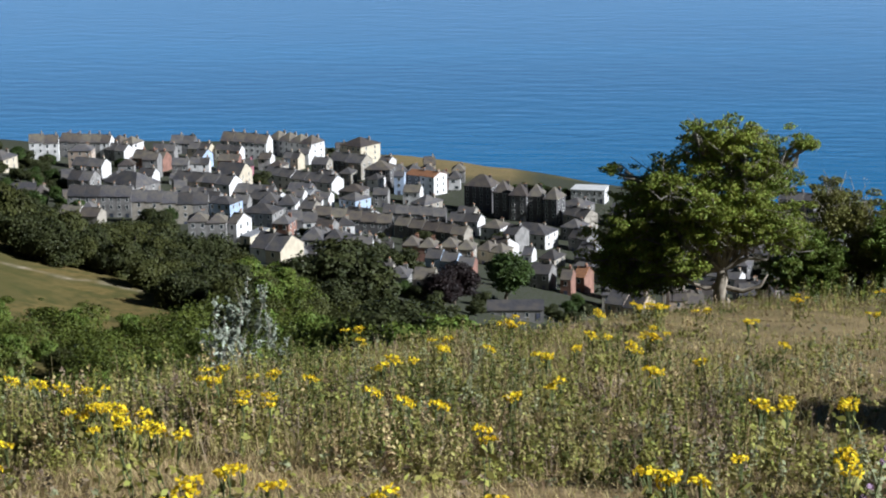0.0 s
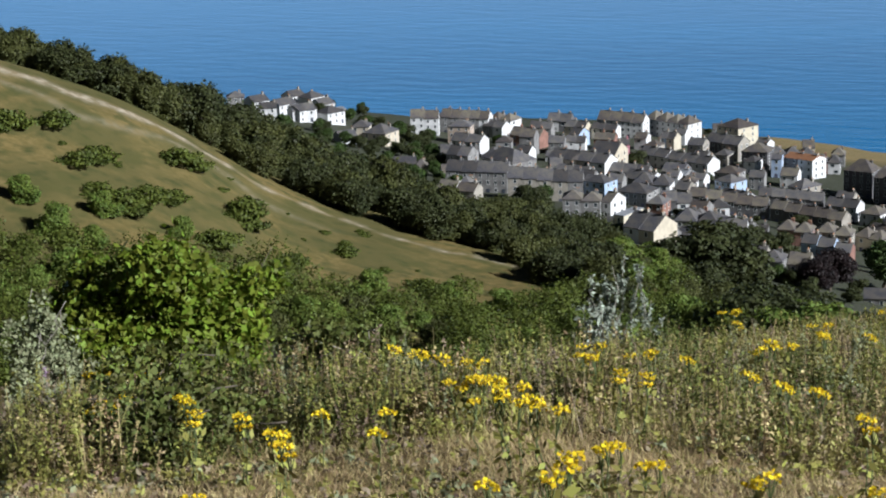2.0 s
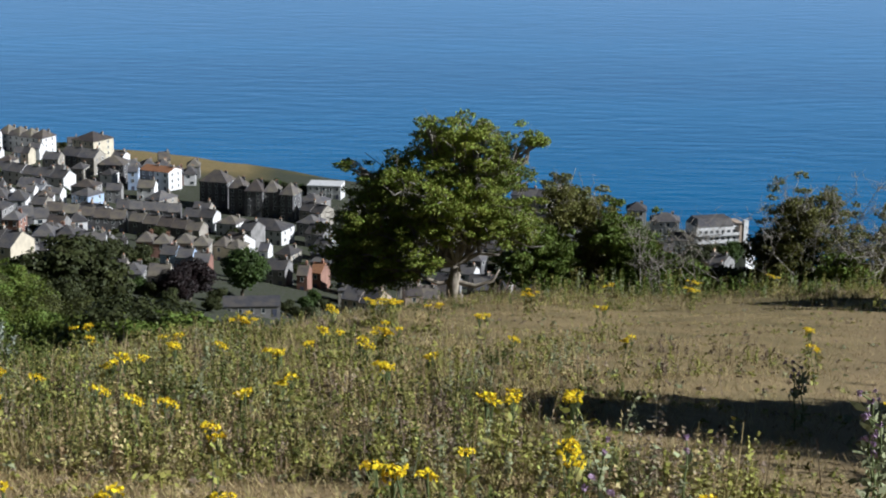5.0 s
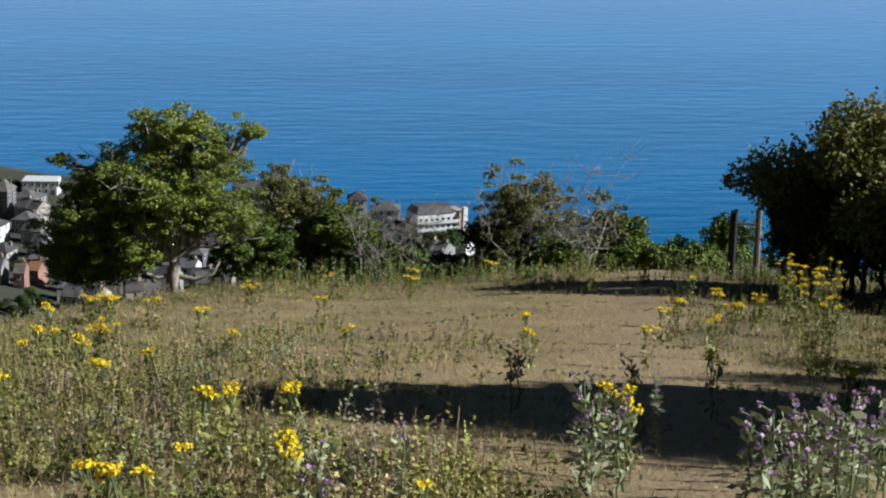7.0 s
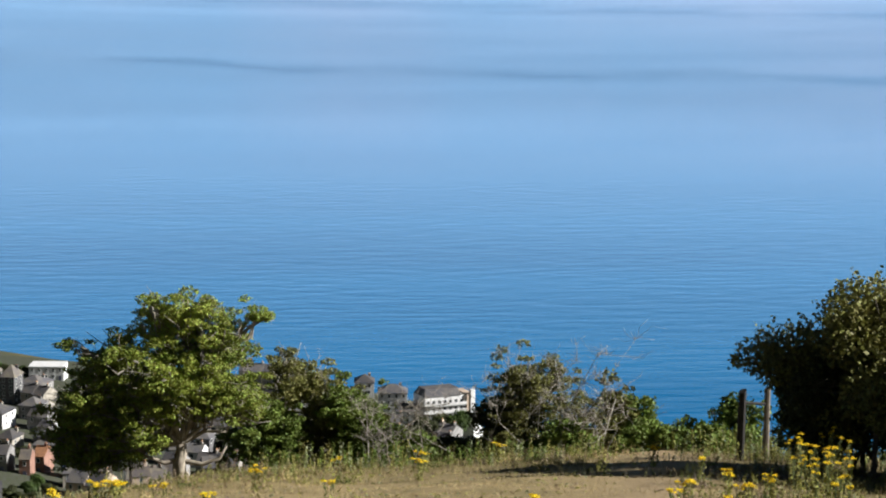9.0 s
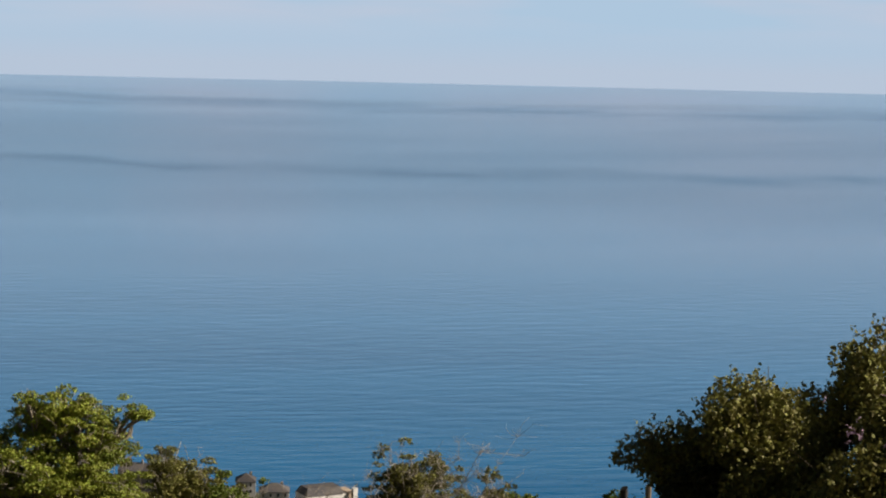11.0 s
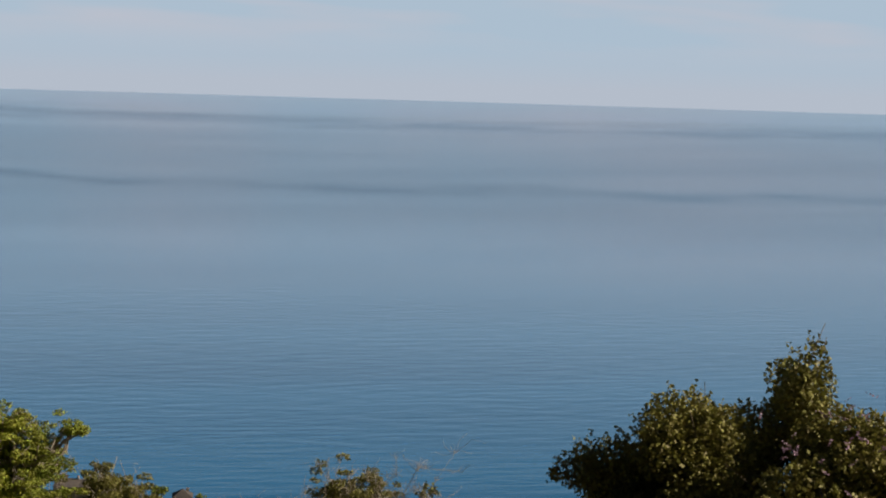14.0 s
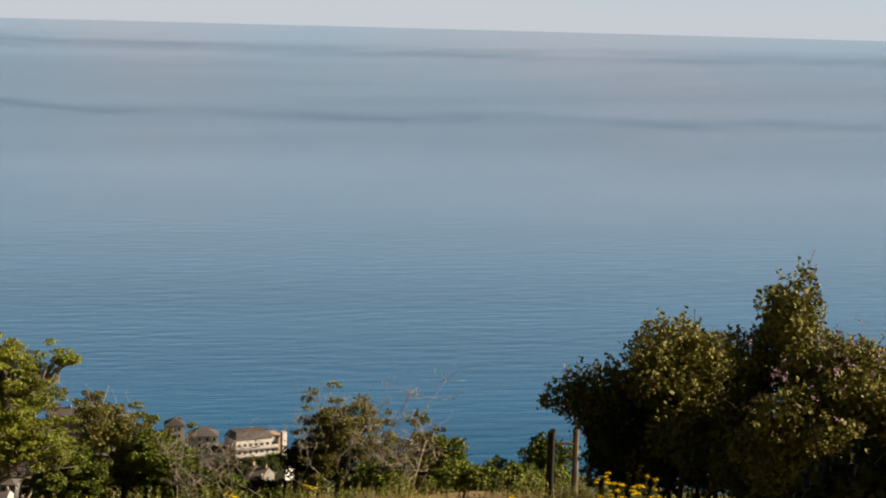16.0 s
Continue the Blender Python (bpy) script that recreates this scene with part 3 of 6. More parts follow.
# ---- trees and bushes ----
def limb_path(rng, a, b, bend=0.15, steps=5):
    a, b = np.array(a, float), np.array(b, float)
    ln = np.linalg.norm(b - a)
    pts = [a + (b - a) * t + (rng.normal(size=3) * bend * ln * math.sin(math.pi * t) if 0 < t < 1 else 0) for t in np.linspace(0, 1, steps)]
    return [tuple(p) for p in pts]


def make_tree(name, label, seed, clumps, leaf_mat, leaf=0.12, density=900, trunk_r=0.16, fork=0.9, bark=BARK, base=((0, 0, 0),), category="tree", twigs=0, split=0, shoots=0.018, pads=0, core=0, spread=0.75, sprigs=0):
    """A woody plant: stems from the ground, a limb into every clump, twigs, and a crown of single leaves."""
    rng = np.random.default_rng(seed)
    tufts = [(x, y, z, rx * 0.8, rz * 0.8) for x, y, z, rx, rz in clumps] if split else clumps
    for x, y, z, rx, rz in clumps:
        for k in rng.uniform(0.30, 0.55, split):
            w = rng.normal(size=3)
            w *= rng.uniform(0.75, 1.1) / np.linalg.norm(w)
            tufts.append((x + w[0] * rx, y + w[1] * rx, max(0.1, z + w[2] * rz), rx * k, rz * k * 0.85))
    if pads:
        # wind-combed sprays: flat pads in tiers round a thin heart
        tufts = [(x, y, z, rx * 0.4, rz * 0.4) for x, y, z, rx, rz in clumps]
        for x, y, z, rx, rz in clumps:
            for r in rng.uniform(0.10, 0.26, max(3, int(pads * (rx / 0.7) ** 2)) if pads > 12 else pads):
                w = rng.normal(size=3)
                w *= rng.uniform(0.25, 1.3) / np.linalg.norm(w)
                tufts.append((x + w[0] * rx, y + w[1] * rx, max(0.2, z + w[2] * rz * 1.25), r, r * rng.uniform(0.3, 0.55)))
        # sprays that close the crown between its limbs
        cc = np.array(clumps)
        for _ in range(len(clumps) * pads):
            i, j = rng.integers(len(cc), size=2)
            if np.linalg.norm(cc[i, :3] - cc[j, :3]) > 2.6 * (cc[i, 3] + cc[j, 3]) / 2:
                continue
            u, r = rng.uniform(0.2, 0.8), rng.uniform(0.10, 0.24)
            q = cc[i, :3] * (1 - u) + cc[j, :3] * u + rng.normal(size=3) * cc[i, 4] * 0.55
            tufts.append((q[0], q[1], max(0.3, q[2]), r, r * 0.45))
    root = new(name)
    root.empty_display_size = 0.3
    stems, limbs = [], []
    hub = []
    for bx, by, bz in base:
        top = np.array([bx * 0.6 + rng.normal() * 0.08, by * 0.6, fork])
        stems.append(tube(limb_path(rng, (bx, by, bz - 0.25), top, 0.05, 6), np.linspace(trunk_r * 1.35, trunk_r * 0.8, 6), 8))
        hub.append(top)
    for i, (x, y, z, rx, rz) in enumerate(clumps):
        h = hub[i % len(hub)]
        limbs.append(tube(limb_path(rng, h, (x, y, z), 0.10), np.linspace(trunk_r * 0.42, trunk_r * 0.08, 5), 5))
        for _ in range(3 + twigs):
            tip = np.array([x, y, z]) + rng.normal(size=3) * np.array([rx, rx, rz]) * 0.62
            limbs.append(tube(limb_path(rng, (x * 0.75 + h[0] * 0.25, y * 0.75 + h[1] * 0.25, z * 0.8 + h[2] * 0.2), tip, 0.10, 4), np.linspace(trunk_r * 0.16, 0.008, 4), 4))
    for x, y, z, rx, rz in clumps if sprigs else ():
        for _ in range(sprigs if rx > 0.4 else 3):
            w = rng.normal(size=3) + np.array([0.15, -0.25, 0.3])
            w /= np.linalg.norm(w)
            a = np.array([x, y, z]) + w * np.array([rx, rx, rz]) * 0.3
            b = np.array([x, y, z]) + w * np.array([rx, rx, rz]) * rng.uniform(0.95, 1.4)
            path = limb_path(rng, a, b, 0.12, 5)
            limbs.append(tube(path, np.linspace(0.011, 0.004, 5), 4))
            for k in (2, 3, 3, 4):
                tip = np.array(path[k]) + rng.normal(size=3) * 0.13
                limbs.append(tube(limb_path(rng, path[k], tip, 0.15, 3), (0.006, 0.004, 0.003), 3))
    v, f = join(stems + limbs)
    slots = [0 if i < sum(len(q[1]) for q in stems) else 1 for i in range(len(f))]
    child("trunk", mesh_from("trunk", v, f, [bark, TWIG if bark is TWIG or pads > 12 else BARK], slots, smooth=True), root)
    cr = crown(rng, tufts, density, leaf, shoots, spread)
    if core:
        # the leafy inside of the crown, which keeps its heart in shade
        inner = []
        for x, y, z, rx, rz in clumps:
            if rx < 0.48 and core > 500:
                continue
            w = rng.normal(size=(int(core * 2.6 * rx * rz) + 8, 3))
            w *= (rng.uniform(0.1, 0.8, len(w)) / np.linalg.norm(w, axis=1))[:, None]
            inner.append(w * np.array([rx, rx, rz]) + np.array([x, y, z]))
        cr = np.concatenate([cr, leaves(rng, np.concatenate(inner), leaf * 1.4, 1.0, None, 1.3)])
    child("crown", quads_mesh("crown", cr, [leaf_mat]), root)
    return tagged(root, label, category)


def random_clumps(rng, width, height, n, low=0.35, lean=0.0):
    out = []
    for _ in range(n):
        a, r = rng.uniform(0, 2 * math.pi), math.sqrt(rng.uniform()) * width * 0.36
        z = height * (low + (0.86 - low) * rng.uniform() * (1 - 0.35 * (r / (width * 0.36)) ** 2))
        k = rng.uniform(0.16, 0.27)
        out.append((r * math.cos(a) + lean * z, r * math.sin(a), z, width * k, min(height * k * 0.8, z * 0.8)))
    return out


# the wind-shaped hawthorn on the field's edge
HAW = [(-2.6, 0.2, 0.5, 0.62, 0.42), (-1.7, 0.5, 0.45, 0.62, 0.4), (-3.05, 0.2, 1.0, 0.52, 0.45), (-2.0, 0.1, 1.6, 0.8, 0.6), (-1.0, 0.3, 1.95, 0.8, 0.55), (0.0, 0.3, 2.0, 0.8, 0.5), (0.8, 0.3, 2.1, 0.7, 0.5), (-1.7, 0.0, 2.6, 0.8, 0.6), (-0.4, 0.0, 3.1, 0.8, 0.6), (0.9, 0.0, 3.3, 0.6, 0.5),
       (1.8, 0.0, 1.75, 0.5, 0.35), (0.8, -0.5, 1.95, 0.5, 0.35), (-0.3, -0.7, 2.0, 0.55, 0.35), (-2.75, 0.1, 0.85, 0.6, 0.45), (-1.9, 0.4, 0.75, 0.6, 0.4), (-1.1, 0.6, 0.85, 0.5, 0.35), (-2.9, 0.2, 1.5, 0.62, 0.55), (-2.55, -0.3, 2.2, 0.75, 0.55), (-2.1, 0.5, 1.1, 0.7, 0.5), (-2.2, 0.0, 2.9, 0.6, 0.42), (-1.5, -0.4, 3.3, 0.75, 0.5),
       (-1.3, 0.5, 2.3, 0.85, 0.6), (-1.2, -0.7, 1.5, 0.7, 0.45), (-0.6, 0.2, 3.7, 0.75, 0.5), (-0.5, -0.8, 2.7, 0.85, 0.6), (-0.6, 0.6, 4.2, 0.45, 0.28),
       (0.1, 0.0, 4.3, 0.6, 0.4), (0.4, 0.4, 3.5, 0.85, 0.6), (0.5, -0.7, 2.6, 0.85, 0.55), (0.6, 0.1, 4.4, 0.42, 0.24), (1.0, -0.2, 3.9, 0.55, 0.38),
       (1.3, 0.4, 3.1, 0.7, 0.5), (1.5, -0.4, 2.3, 0.75, 0.5), (1.75, 0.1, 4.15, 0.34, 0.2), (1.1, 0.8, 1.8, 0.6, 0.4), (-2.75, 0.1, 3.55, 0.3, 0.13), (-0.75, 0.0, 4.65, 0.22, 0.1), (2.05, 0.0, 4.2, 0.18, 0.1)]
haw = make_tree("hawthorn_tree", "wind-shaped hawthorn with pale forked trunk on the field edge", 3, HAW, LEAF_HAW, 0.037, 7600, 0.17, 0.9, BARK_PALE, base=((0, 0, 0),), twigs=6, pads=30, shoots=0.08, core=700, sprigs=9, spread=1.3)
for pts in (((0.05, -0.05, 0.45), (0.5, -0.15, 0.38), (0.95, -0.2, 0.55), (1.12, -0.2, 0.85)), ((-0.05, -0.05, 0.5), (-0.45, -0.1, 0.42), (-0.9, -0.1, 0.6), (-1.5, 0.0, 1.0))):
    v, f = tube(pts, (0.075, 0.06, 0.042, 0.018), 7)
    child("low_branch", mesh_from("low_branch", v, f, [BARK_PALE], smooth=True), haw)
haw.matrix_basis = Matrix.Translation(polar(0.42, 46.5)) @ Matrix.Scale(0.955, 4)


def bush(az, d, width, height, mat, seed, label, leaf=0.065, density=2600, n=9, low=0.3, name="bush", bark=BARK, twigs=1, sink=0.0, pads=0, core=260, sprigs=0):
    rng = np.random.default_rng(seed)
    cl = random_clumps(rng, width, height, n, low)
    ob = make_tree(name, label, seed, cl, mat, leaf, density, 0.05, height * 0.25, bark, base=((-0.2, 0, 0), (0.15, 0.1, 0), (0.3, -0.1, 0)), category="bush", twigs=twigs, split=0 if pads else 3, pads=pads, core=core, sprigs=sprigs, spread=1.1)
    p = polar(az, d)
    if d > 50 and az > 6:
        sink += 0.6 * min(1, (az - 6) / 9)
    ob.matrix_basis = Matrix.Translation((p.x, p.y, p.z - sink))
    return ob


# hedge line from the hawthorn to the gap
bush(2.7, 51.5, 2.8, 3.0, LEAF_MID, 11, "green hawthorn bush beside the tree", n=12, low=0.12, pads=12, density=8500, leaf=0.045)
bush(4.1, 53, 2.8, 4.2, LEAF_OLIVE, 12, "tall olive-green bush in the hedge", n=16, low=0.12, pads=14, density=8500, leaf=0.042, sprigs=5)
bush(5.4, 52, 2.1, 2.7, LEAF_MID, 13, "bright green low bush in the hedge", n=11, low=0.1, pads=12, density=8500, leaf=0.045)
bush(6.3, 53, 1.9, 1.7, LEAF_OLIVE, 14, "sparse grey-green bush with bare twigs", density=1300, twigs=2, core=0, leaf=0.045)
bush(8.3, 54, 2.4, 0.8, LEAF_MID, 15, "low green bush in the hedge")
bush(9.9, 53, 2.2, 2.1, LEAF_DARK, 16, "dark green bush in the hedge", n=12, low=0.12)
bush(10.9, 53, 2.8, 4.2, LEAF_OLIVE, 17, "half-dead thorn bush with bare grey branches", density=6000, leaf=0.042, twigs=5, bark=TWIG, n=12, pads=9, core=40, sprigs=7)
bush(12.8, 54, 2.6, 3.6, LEAF_OLIVE, 18, "half-dead thorn bush with bare grey branches", density=900, twigs=5, bark=TWIG, pads=7, core=0)
bush(14.2, 54, 2.2, 3.0, LEAF_MID, 19, "green bush beside the path gap")
bush(15.9, 56, 2.4, 3.0, LEAF_MID, 20, "green bush beside the path gap")
bush(17.2, 56, 2.2, 3.0, LEAF_MID, 21, "green bush behind the gate post")
for k, (a, w_, h_) in enumerate(((6.9, 1.8, 1.3), (7.6, 1.6, 0.7), (9.1, 1.8, 1.0), (11.8, 1.9, 1.5), (13.4, 1.8, 1.4), (15.0, 1.6, 1.4), (16.5, 1.8, 1.5), (10.2, 2.0, 1.7), (11.2, 2.0, 1.8), (12.4, 2.0, 1.7), (13.0, 2.0, 1.6), (8.4, 2.0, 0.85), (14.4, 2.0, 1.7), (1.4, 1.6, 1.1), (-0.9, 1.8, 1.0), (-2.0, 1.5, 0.9))):
    bush(a, 52.0 + k % 3 * 0.5, w_, h_, (LEAF_MID, LEAF_OLIVE, LEAF_DARK)[k % 3], 100 + k, "low scrubby bush at the foot of the hedge", low=0.15)
# the dark clump by the posts
bush(20.8, 44, 4.6, 4.75, LEAF_OLIVE, 22, "large rounded elder bush, dark on its shaded side", density=3200, n=16, low=0.15)
bush(19.6, 43.5, 2.1, 3.3, LEAF_DARK, 23, "dark leafy bush beside the gate post", density=3000, n=9, low=0.15)
bush(22.0, 44, 4.0, 4.4, LEAF_OLIVE, 24, "olive-green bush in the thicket", density=3000, n=12, low=0.15)
bush(23.8, 41.5, 3.0, 5.8, LEAF_OLIVE, 25, "tall dark sapling rising from the thicket", density=2600, n=12, low=0.1)
bush(25.9, 40.5, 4.6, 5.5, LEAF_OLIVE, 26, "buddleia bush with pale purple flower spikes", density=2800, n=14, low=0.12)
bush(29, 40.5, 5.0, 4.6, LEAF_OLIVE, 27, "dark overgrown thicket bush beside the field", leaf=0.07, density=2400, n=18, low=0.1)
# unseen bushes off to the right, placed for the shade they cast leftwards
bush(42.0, 20.2, 5.6, 7.8, LEAF_DARK, 28, "dark overgrown thicket bush beside the field", leaf=0.15, density=700, n=18, low=0.1)
bush(48.5, 18.7, 4.8, 7.0, LEAF_DARK, 38, "dark overgrown thicket bush beside the field", density=1000, n=14, low=0.1)
bush(37.5, 27.5, 5.0, 7.0, LEAF_DARK, 40, "dark overgrown thicket bush beside the field", density=1000, n=14, low=0.1)
bush(39.5, 23.7, 5.4, 7.4, LEAF_DARK, 39, "dark overgrown thicket bush beside the field", density=1000, n=14, low=0.1)
bush(46.9, 21.6, 4.8, 8.8, LEAF_DARK, 29, "dark overgrown thicket bush beside the field", density=1000, n=14, low=0.1)
bush(32.5, 46.5, 5.2, 8.5, LEAF_DARK, 36, "dark overgrown thicket bush beside the field", leaf=0.15, density=800, n=22, low=0.1)
bush(36.5, 45.0, 5.6, 9.5, LEAF_DARK, 37, "dark overgrown thicket bush beside the field", leaf=0.15, density=800, n=22, low=0.1)
for k, (a, d, w_, h_) in enumerate(((27.0, 16.0, 2.2, 2.9), (29.0, 20.0, 2.5, 2.8), (31.0, 24.0, 2.7, 2.6))):
    bush(a, d, w_, h_, LEAF_DARK, 140 + k, "dark overgrown thicket bush beside the field", leaf=0.07, density=3000, n=14, low=0.1)
# trees in the hollow, beside the field
bush(-28.5, 40, 5.6, 6.2, LEAF_LIME, 31, "bright yellow-green sycamore sapling in the hollow", leaf=0.11, density=1500, n=26, low=0.25, name="sycamore_tree")


def spray_shrub(name, label, az, d, seed, mat, height, wide, stems, leaf, bloom=0):
    """Upright arching shoots set with long narrow leaves; bloom: shoots that end in a flower spike."""
    rng = np.random.default_rng(seed)
    root = tagged(new(name), label, "bush")
    root.matrix_basis = Matrix.Translation(polar(az, d))
    wood_, cs, way, tips = [], [], [], []
    for k in range(stems):
        g = rng.uniform(0, 2 * math.pi)
        r = wide * 0.5 * math.sqrt(rng.uniform(0.02, 1))
        h = height * rng.uniform(0.5, 1.0) * (1 - 0.35 * (2 * r / wide) ** 2)
        foot, top = np.array([r * 0.25 * math.cos(g), r * 0.25 * math.sin(g), -0.1]), np.array([r * math.cos(g), r * math.sin(g), h])
        path = np.array(limb_path(rng, foot, top, 0.06, 7))
        wood_.append(tube([tuple(q) for q in path], np.linspace(0.014, 0.004, 7), 5))
        shoots = [path]
        for _ in range(3):
            i = int(rng.integers(2, 6))
            end = path[i] + np.array([rng.normal() * 0.14, rng.normal() * 0.14, rng.uniform(0.12, 0.32)]) * height * 0.5
            side = np.array(limb_path(rng, path[i], end, 0.08, 5))
            wood_.append(tube([tuple(q) for q in side], np.linspace(0.007, 0.003, 5), 4))
            shoots.append(side)
        for sh in shoots:
            m = 46 if len(sh) == 7 else 24
            t = rng.uniform(0.25, 1.0, m)
            c = np.stack([np.interp(t, np.linspace(0, 1, len(sh)), sh[:, i]) for i in range(3)], -1)
            o = rng.normal(size=(m, 3)) * np.array([1, 1, 0.4])
            o /= np.linalg.norm(o, axis=1, keepdims=True)
            cs.append(c + o * leaf * 0.7)
            way.append(o * 0.6 + np.array([0, 0, 0.5]))
            tips.append(sh[-1])
    v, f = join(wood_)
    child("trunk", mesh_from("trunk", v, f, [TWIG], smooth=True), root)
    child("foliage", quads_mesh("foliage", leaves(rng, np.concatenate(cs), leaf, 0.5, np.concatenate(way), 2.6), [mat]), root)
    for k in range(bloom):
        c = tips[k * 3 % len(tips)] + np.stack([rng.normal(size=30) * 0.012, rng.normal(size=30) * 0.012, np.linspace(0, 0.14, 30)], -1)
        child("flower_spike", quads_mesh("flower_spike", leaves(rng, c, 0.022, 0.9, None, 1.3), [PURPLE]), root, "mauve flower spike")
    return root


spray_shrub("whitebeam_tree", "silvery-leaved whitebeam sapling at the field edge", -14.1, 27, 32, LEAF_SILVER, 2.3, 1.5, 20, 0.036)
spray_shrub("buddleia_bush", "grey-green buddleia with mauve flower spikes in the weeds", -23.2, 19.5, 41, WEED_GREY, 0.95, 1.7, 22, 0.034, 6)
spray_shrub("buddleia_bush", "grey-green buddleia with mauve flower spikes in the weeds", -31.3, 22, 42, WEED_GREY, 1.5, 1.1, 12, 0.04, 2)

bush(-31.6, 29, 1.5, 3.4, WEED_GREY, 33, "tall grey-green buddleia at the field edge", leaf=0.05, density=1500, n=11, low=0.2, bark=TWIG)
bush(-22.0, 19.0, 1.4, 0.9, WEED_DARK, 34, "grey-green shrub with pale leaves at the field edge", leaf=0.045, density=2200, n=10, low=0.2, bark=TWIG)
bush(-28.3, 14.5, 2.2, 0.75, WEED_DARK, 35, "low dark bramble mound in the field", leaf=0.04, density=3600, n=10, low=0.2)

# woods on the spur and in the hollow
WOOD_KINDS = []
for i, (wd, ht, mt, lf) in enumerate(((7.5, 7.0, LEAF_WOOD, 0.27), (8.5, 7.5, LEAF_DARK, 0.28), (6.5, 6.0, LEAF_WOOD, 0.25), (7.5, 6.5, LEAF_MID, 0.27), (6.0, 7.5, LEAF_WOOD, 0.26))):
    rng = np.random.default_rng(60 + i)
    ob = make_tree("woodland_tree", "", 60 + i, random_clumps(rng, wd, ht, 22, 0.12), mt, lf, 210, 0.2, ht * 0.3, core=30, spread=0.35)
    tagged(ob, "dark green wind-clipped tree in the hillside wood" if mt is not LEAF_MID else "mid-green scrub tree in the hillside wood", "tree", "trees of the hillside wood")
    WOOD_KINDS.append(ob)
SHRUB = make_tree("scrub_bush", "rounded green scrub bush on the down", 70, random_clumps(np.random.default_rng(70), 5.0, 1.7, 16, 0.2), LEAF_SCRUB, 0.2, 420, 0.06, 0.5, spread=0.4, category="bush")
tagged(SHRUB, group="scrub on the down")
used = set()


def plant(kind, az, d, s, turn, sink=0.3):
    p = polar(az, d)
    m = Matrix.Translation((p.x, p.y, p.z - sink)) @ pose(0, 0, 0, 0, 0, turn)
    if kind not in used:
        used.add(kind)
        ob = kind
        ob.matrix_basis = m
    else:
        ob = copy_thing(kind, m)
    ob.scale = (s, s, s * 0.95)
    return ob


wr = np.random.default_rng(8)


def wood(a0, a1, d0, d1, n, kinds, smin=0.75, smax=1.15):
    """Trees strewn over a stretch of bearings whose near and far rims are given at both ends."""
    for k in range(n):
        t = (k + wr.uniform()) / n
        a = a0 + (a1 - a0) * t
        lo, hi = d0[0] + (d0[1] - d0[0]) * t, d1[0] + (d1[1] - d1[0]) * t
        plant(WOOD_KINDS[kinds[int(wr.integers(len(kinds)))]], a, lo + (hi - lo) * wr.uniform(), wr.uniform(smin, smax), wr.uniform(0, 360))


wood(-36, -24, (304, 300), (345, 345), 66, (0, 1, 2, 4), 0.7, 1.05)
wood(-24, -16, (297, 285), (345, 350), 66, (0, 1, 2, 4), 0.75, 1.1)
wood(-27.5, -21.0, (322, 318), (346, 346), 26, (0, 1, 4), 1.15, 1.4)
wood(-17, -9, (262, 250), (345, 325), 56, (0, 1, 2, 3), 0.75, 1.1)
wood(-10.5, -6.2, (235, 215), (330, 300), 24, (3, 1, 3, 0), 0.7, 1.05)
wood(-10.2, -6.5, (196, 188), (234, 220), 24, (3, 1, 3, 3), 1.0, 1.3)
wood(-34, -14, (190, 190), (246, 245), 40, (3, 3, 3, 0), 0.4, 0.7)
wood(-14.5, -5.6, (180, 165), (255, 215), 30, (3, 1, 3), 0.6, 0.9)
wood(-9.3, -6.2, (186, 180), (216, 206), 12, (3, 0, 3), 0.75, 1.0)
wood(-9.5, -5.0, (150, 140), (225, 190), 16, (3, 3, 1), 0.6, 0.9)


def build_scrub():
    """The unbroken scrub of the hollow: low leafy humps that run into one another."""
    rng = np.random.default_rng(72)
    cl = []
    for k in range(900):
        a = rng.uniform(-34, -5)
        far = np.interp(a, (-34, -26, -20, -14, -9, -5), (232, 238, 250, 262, 290, 225))
        d = rng.uniform(150 if a > -14 else 168, far)
        gap = math.sin(a * 2.3 + d * 0.05) + math.sin(a * 0.9 - d * 0.11)
        if gap > 1.15 and d < far - 20:
            continue
        p = polar(a, d)
        h = min(5.0, 1.7 * math.exp(rng.normal() * 0.5))
        cl.append((p.x, p.y, p.z + h * 0.35, 0.8 + h * rng.uniform(0.5, 0.8), h * 0.8))
    me = quads_mesh("hollow_scrub", crown(rng, cl, 130, 0.24, 0.02, 0.4), [LEAF_SCRUB])
    tagged(new("hollow_scrub", me), "unbroken mid-green scrub filling the hollow", "scrub", kind="stuff")


build_scrub()
for _ in range(20):
    plant(SHRUB, wr.uniform(-34, -19), wr.uniform(246, 284), wr.uniform(0.2, 0.6), wr.uniform(0, 360), 0.15)
for a, d, s in ((-29.8, 262, 1.2), (-27.4, 275, 1.3), (-26.9, 276, 1.0), (-25.8, 262, 1.4), (-25.4, 260, 1.2), (-28.6, 252, 1.1), (-27.7, 255, 1.0), (-22.7, 263, 0.8), (-29.6, 250, 1.2), (-28.9, 247, 1.4),
                (-31.2, 270, 1.2), (-30.6, 258, 1.1), (-32.5, 265, 1.4), (-20.3, 250, 1.0), (-24.5, 248, 1.1), (-26.4, 246, 1.3)):
    plant(SHRUB, a, d, s * 1.25, wr.uniform(0, 360), 0.35)


# ---- town ----
MESHES = {}


def cached(key, make):
    if key not in MESHES:
        MESHES[key] = make()
    return MESHES[key]


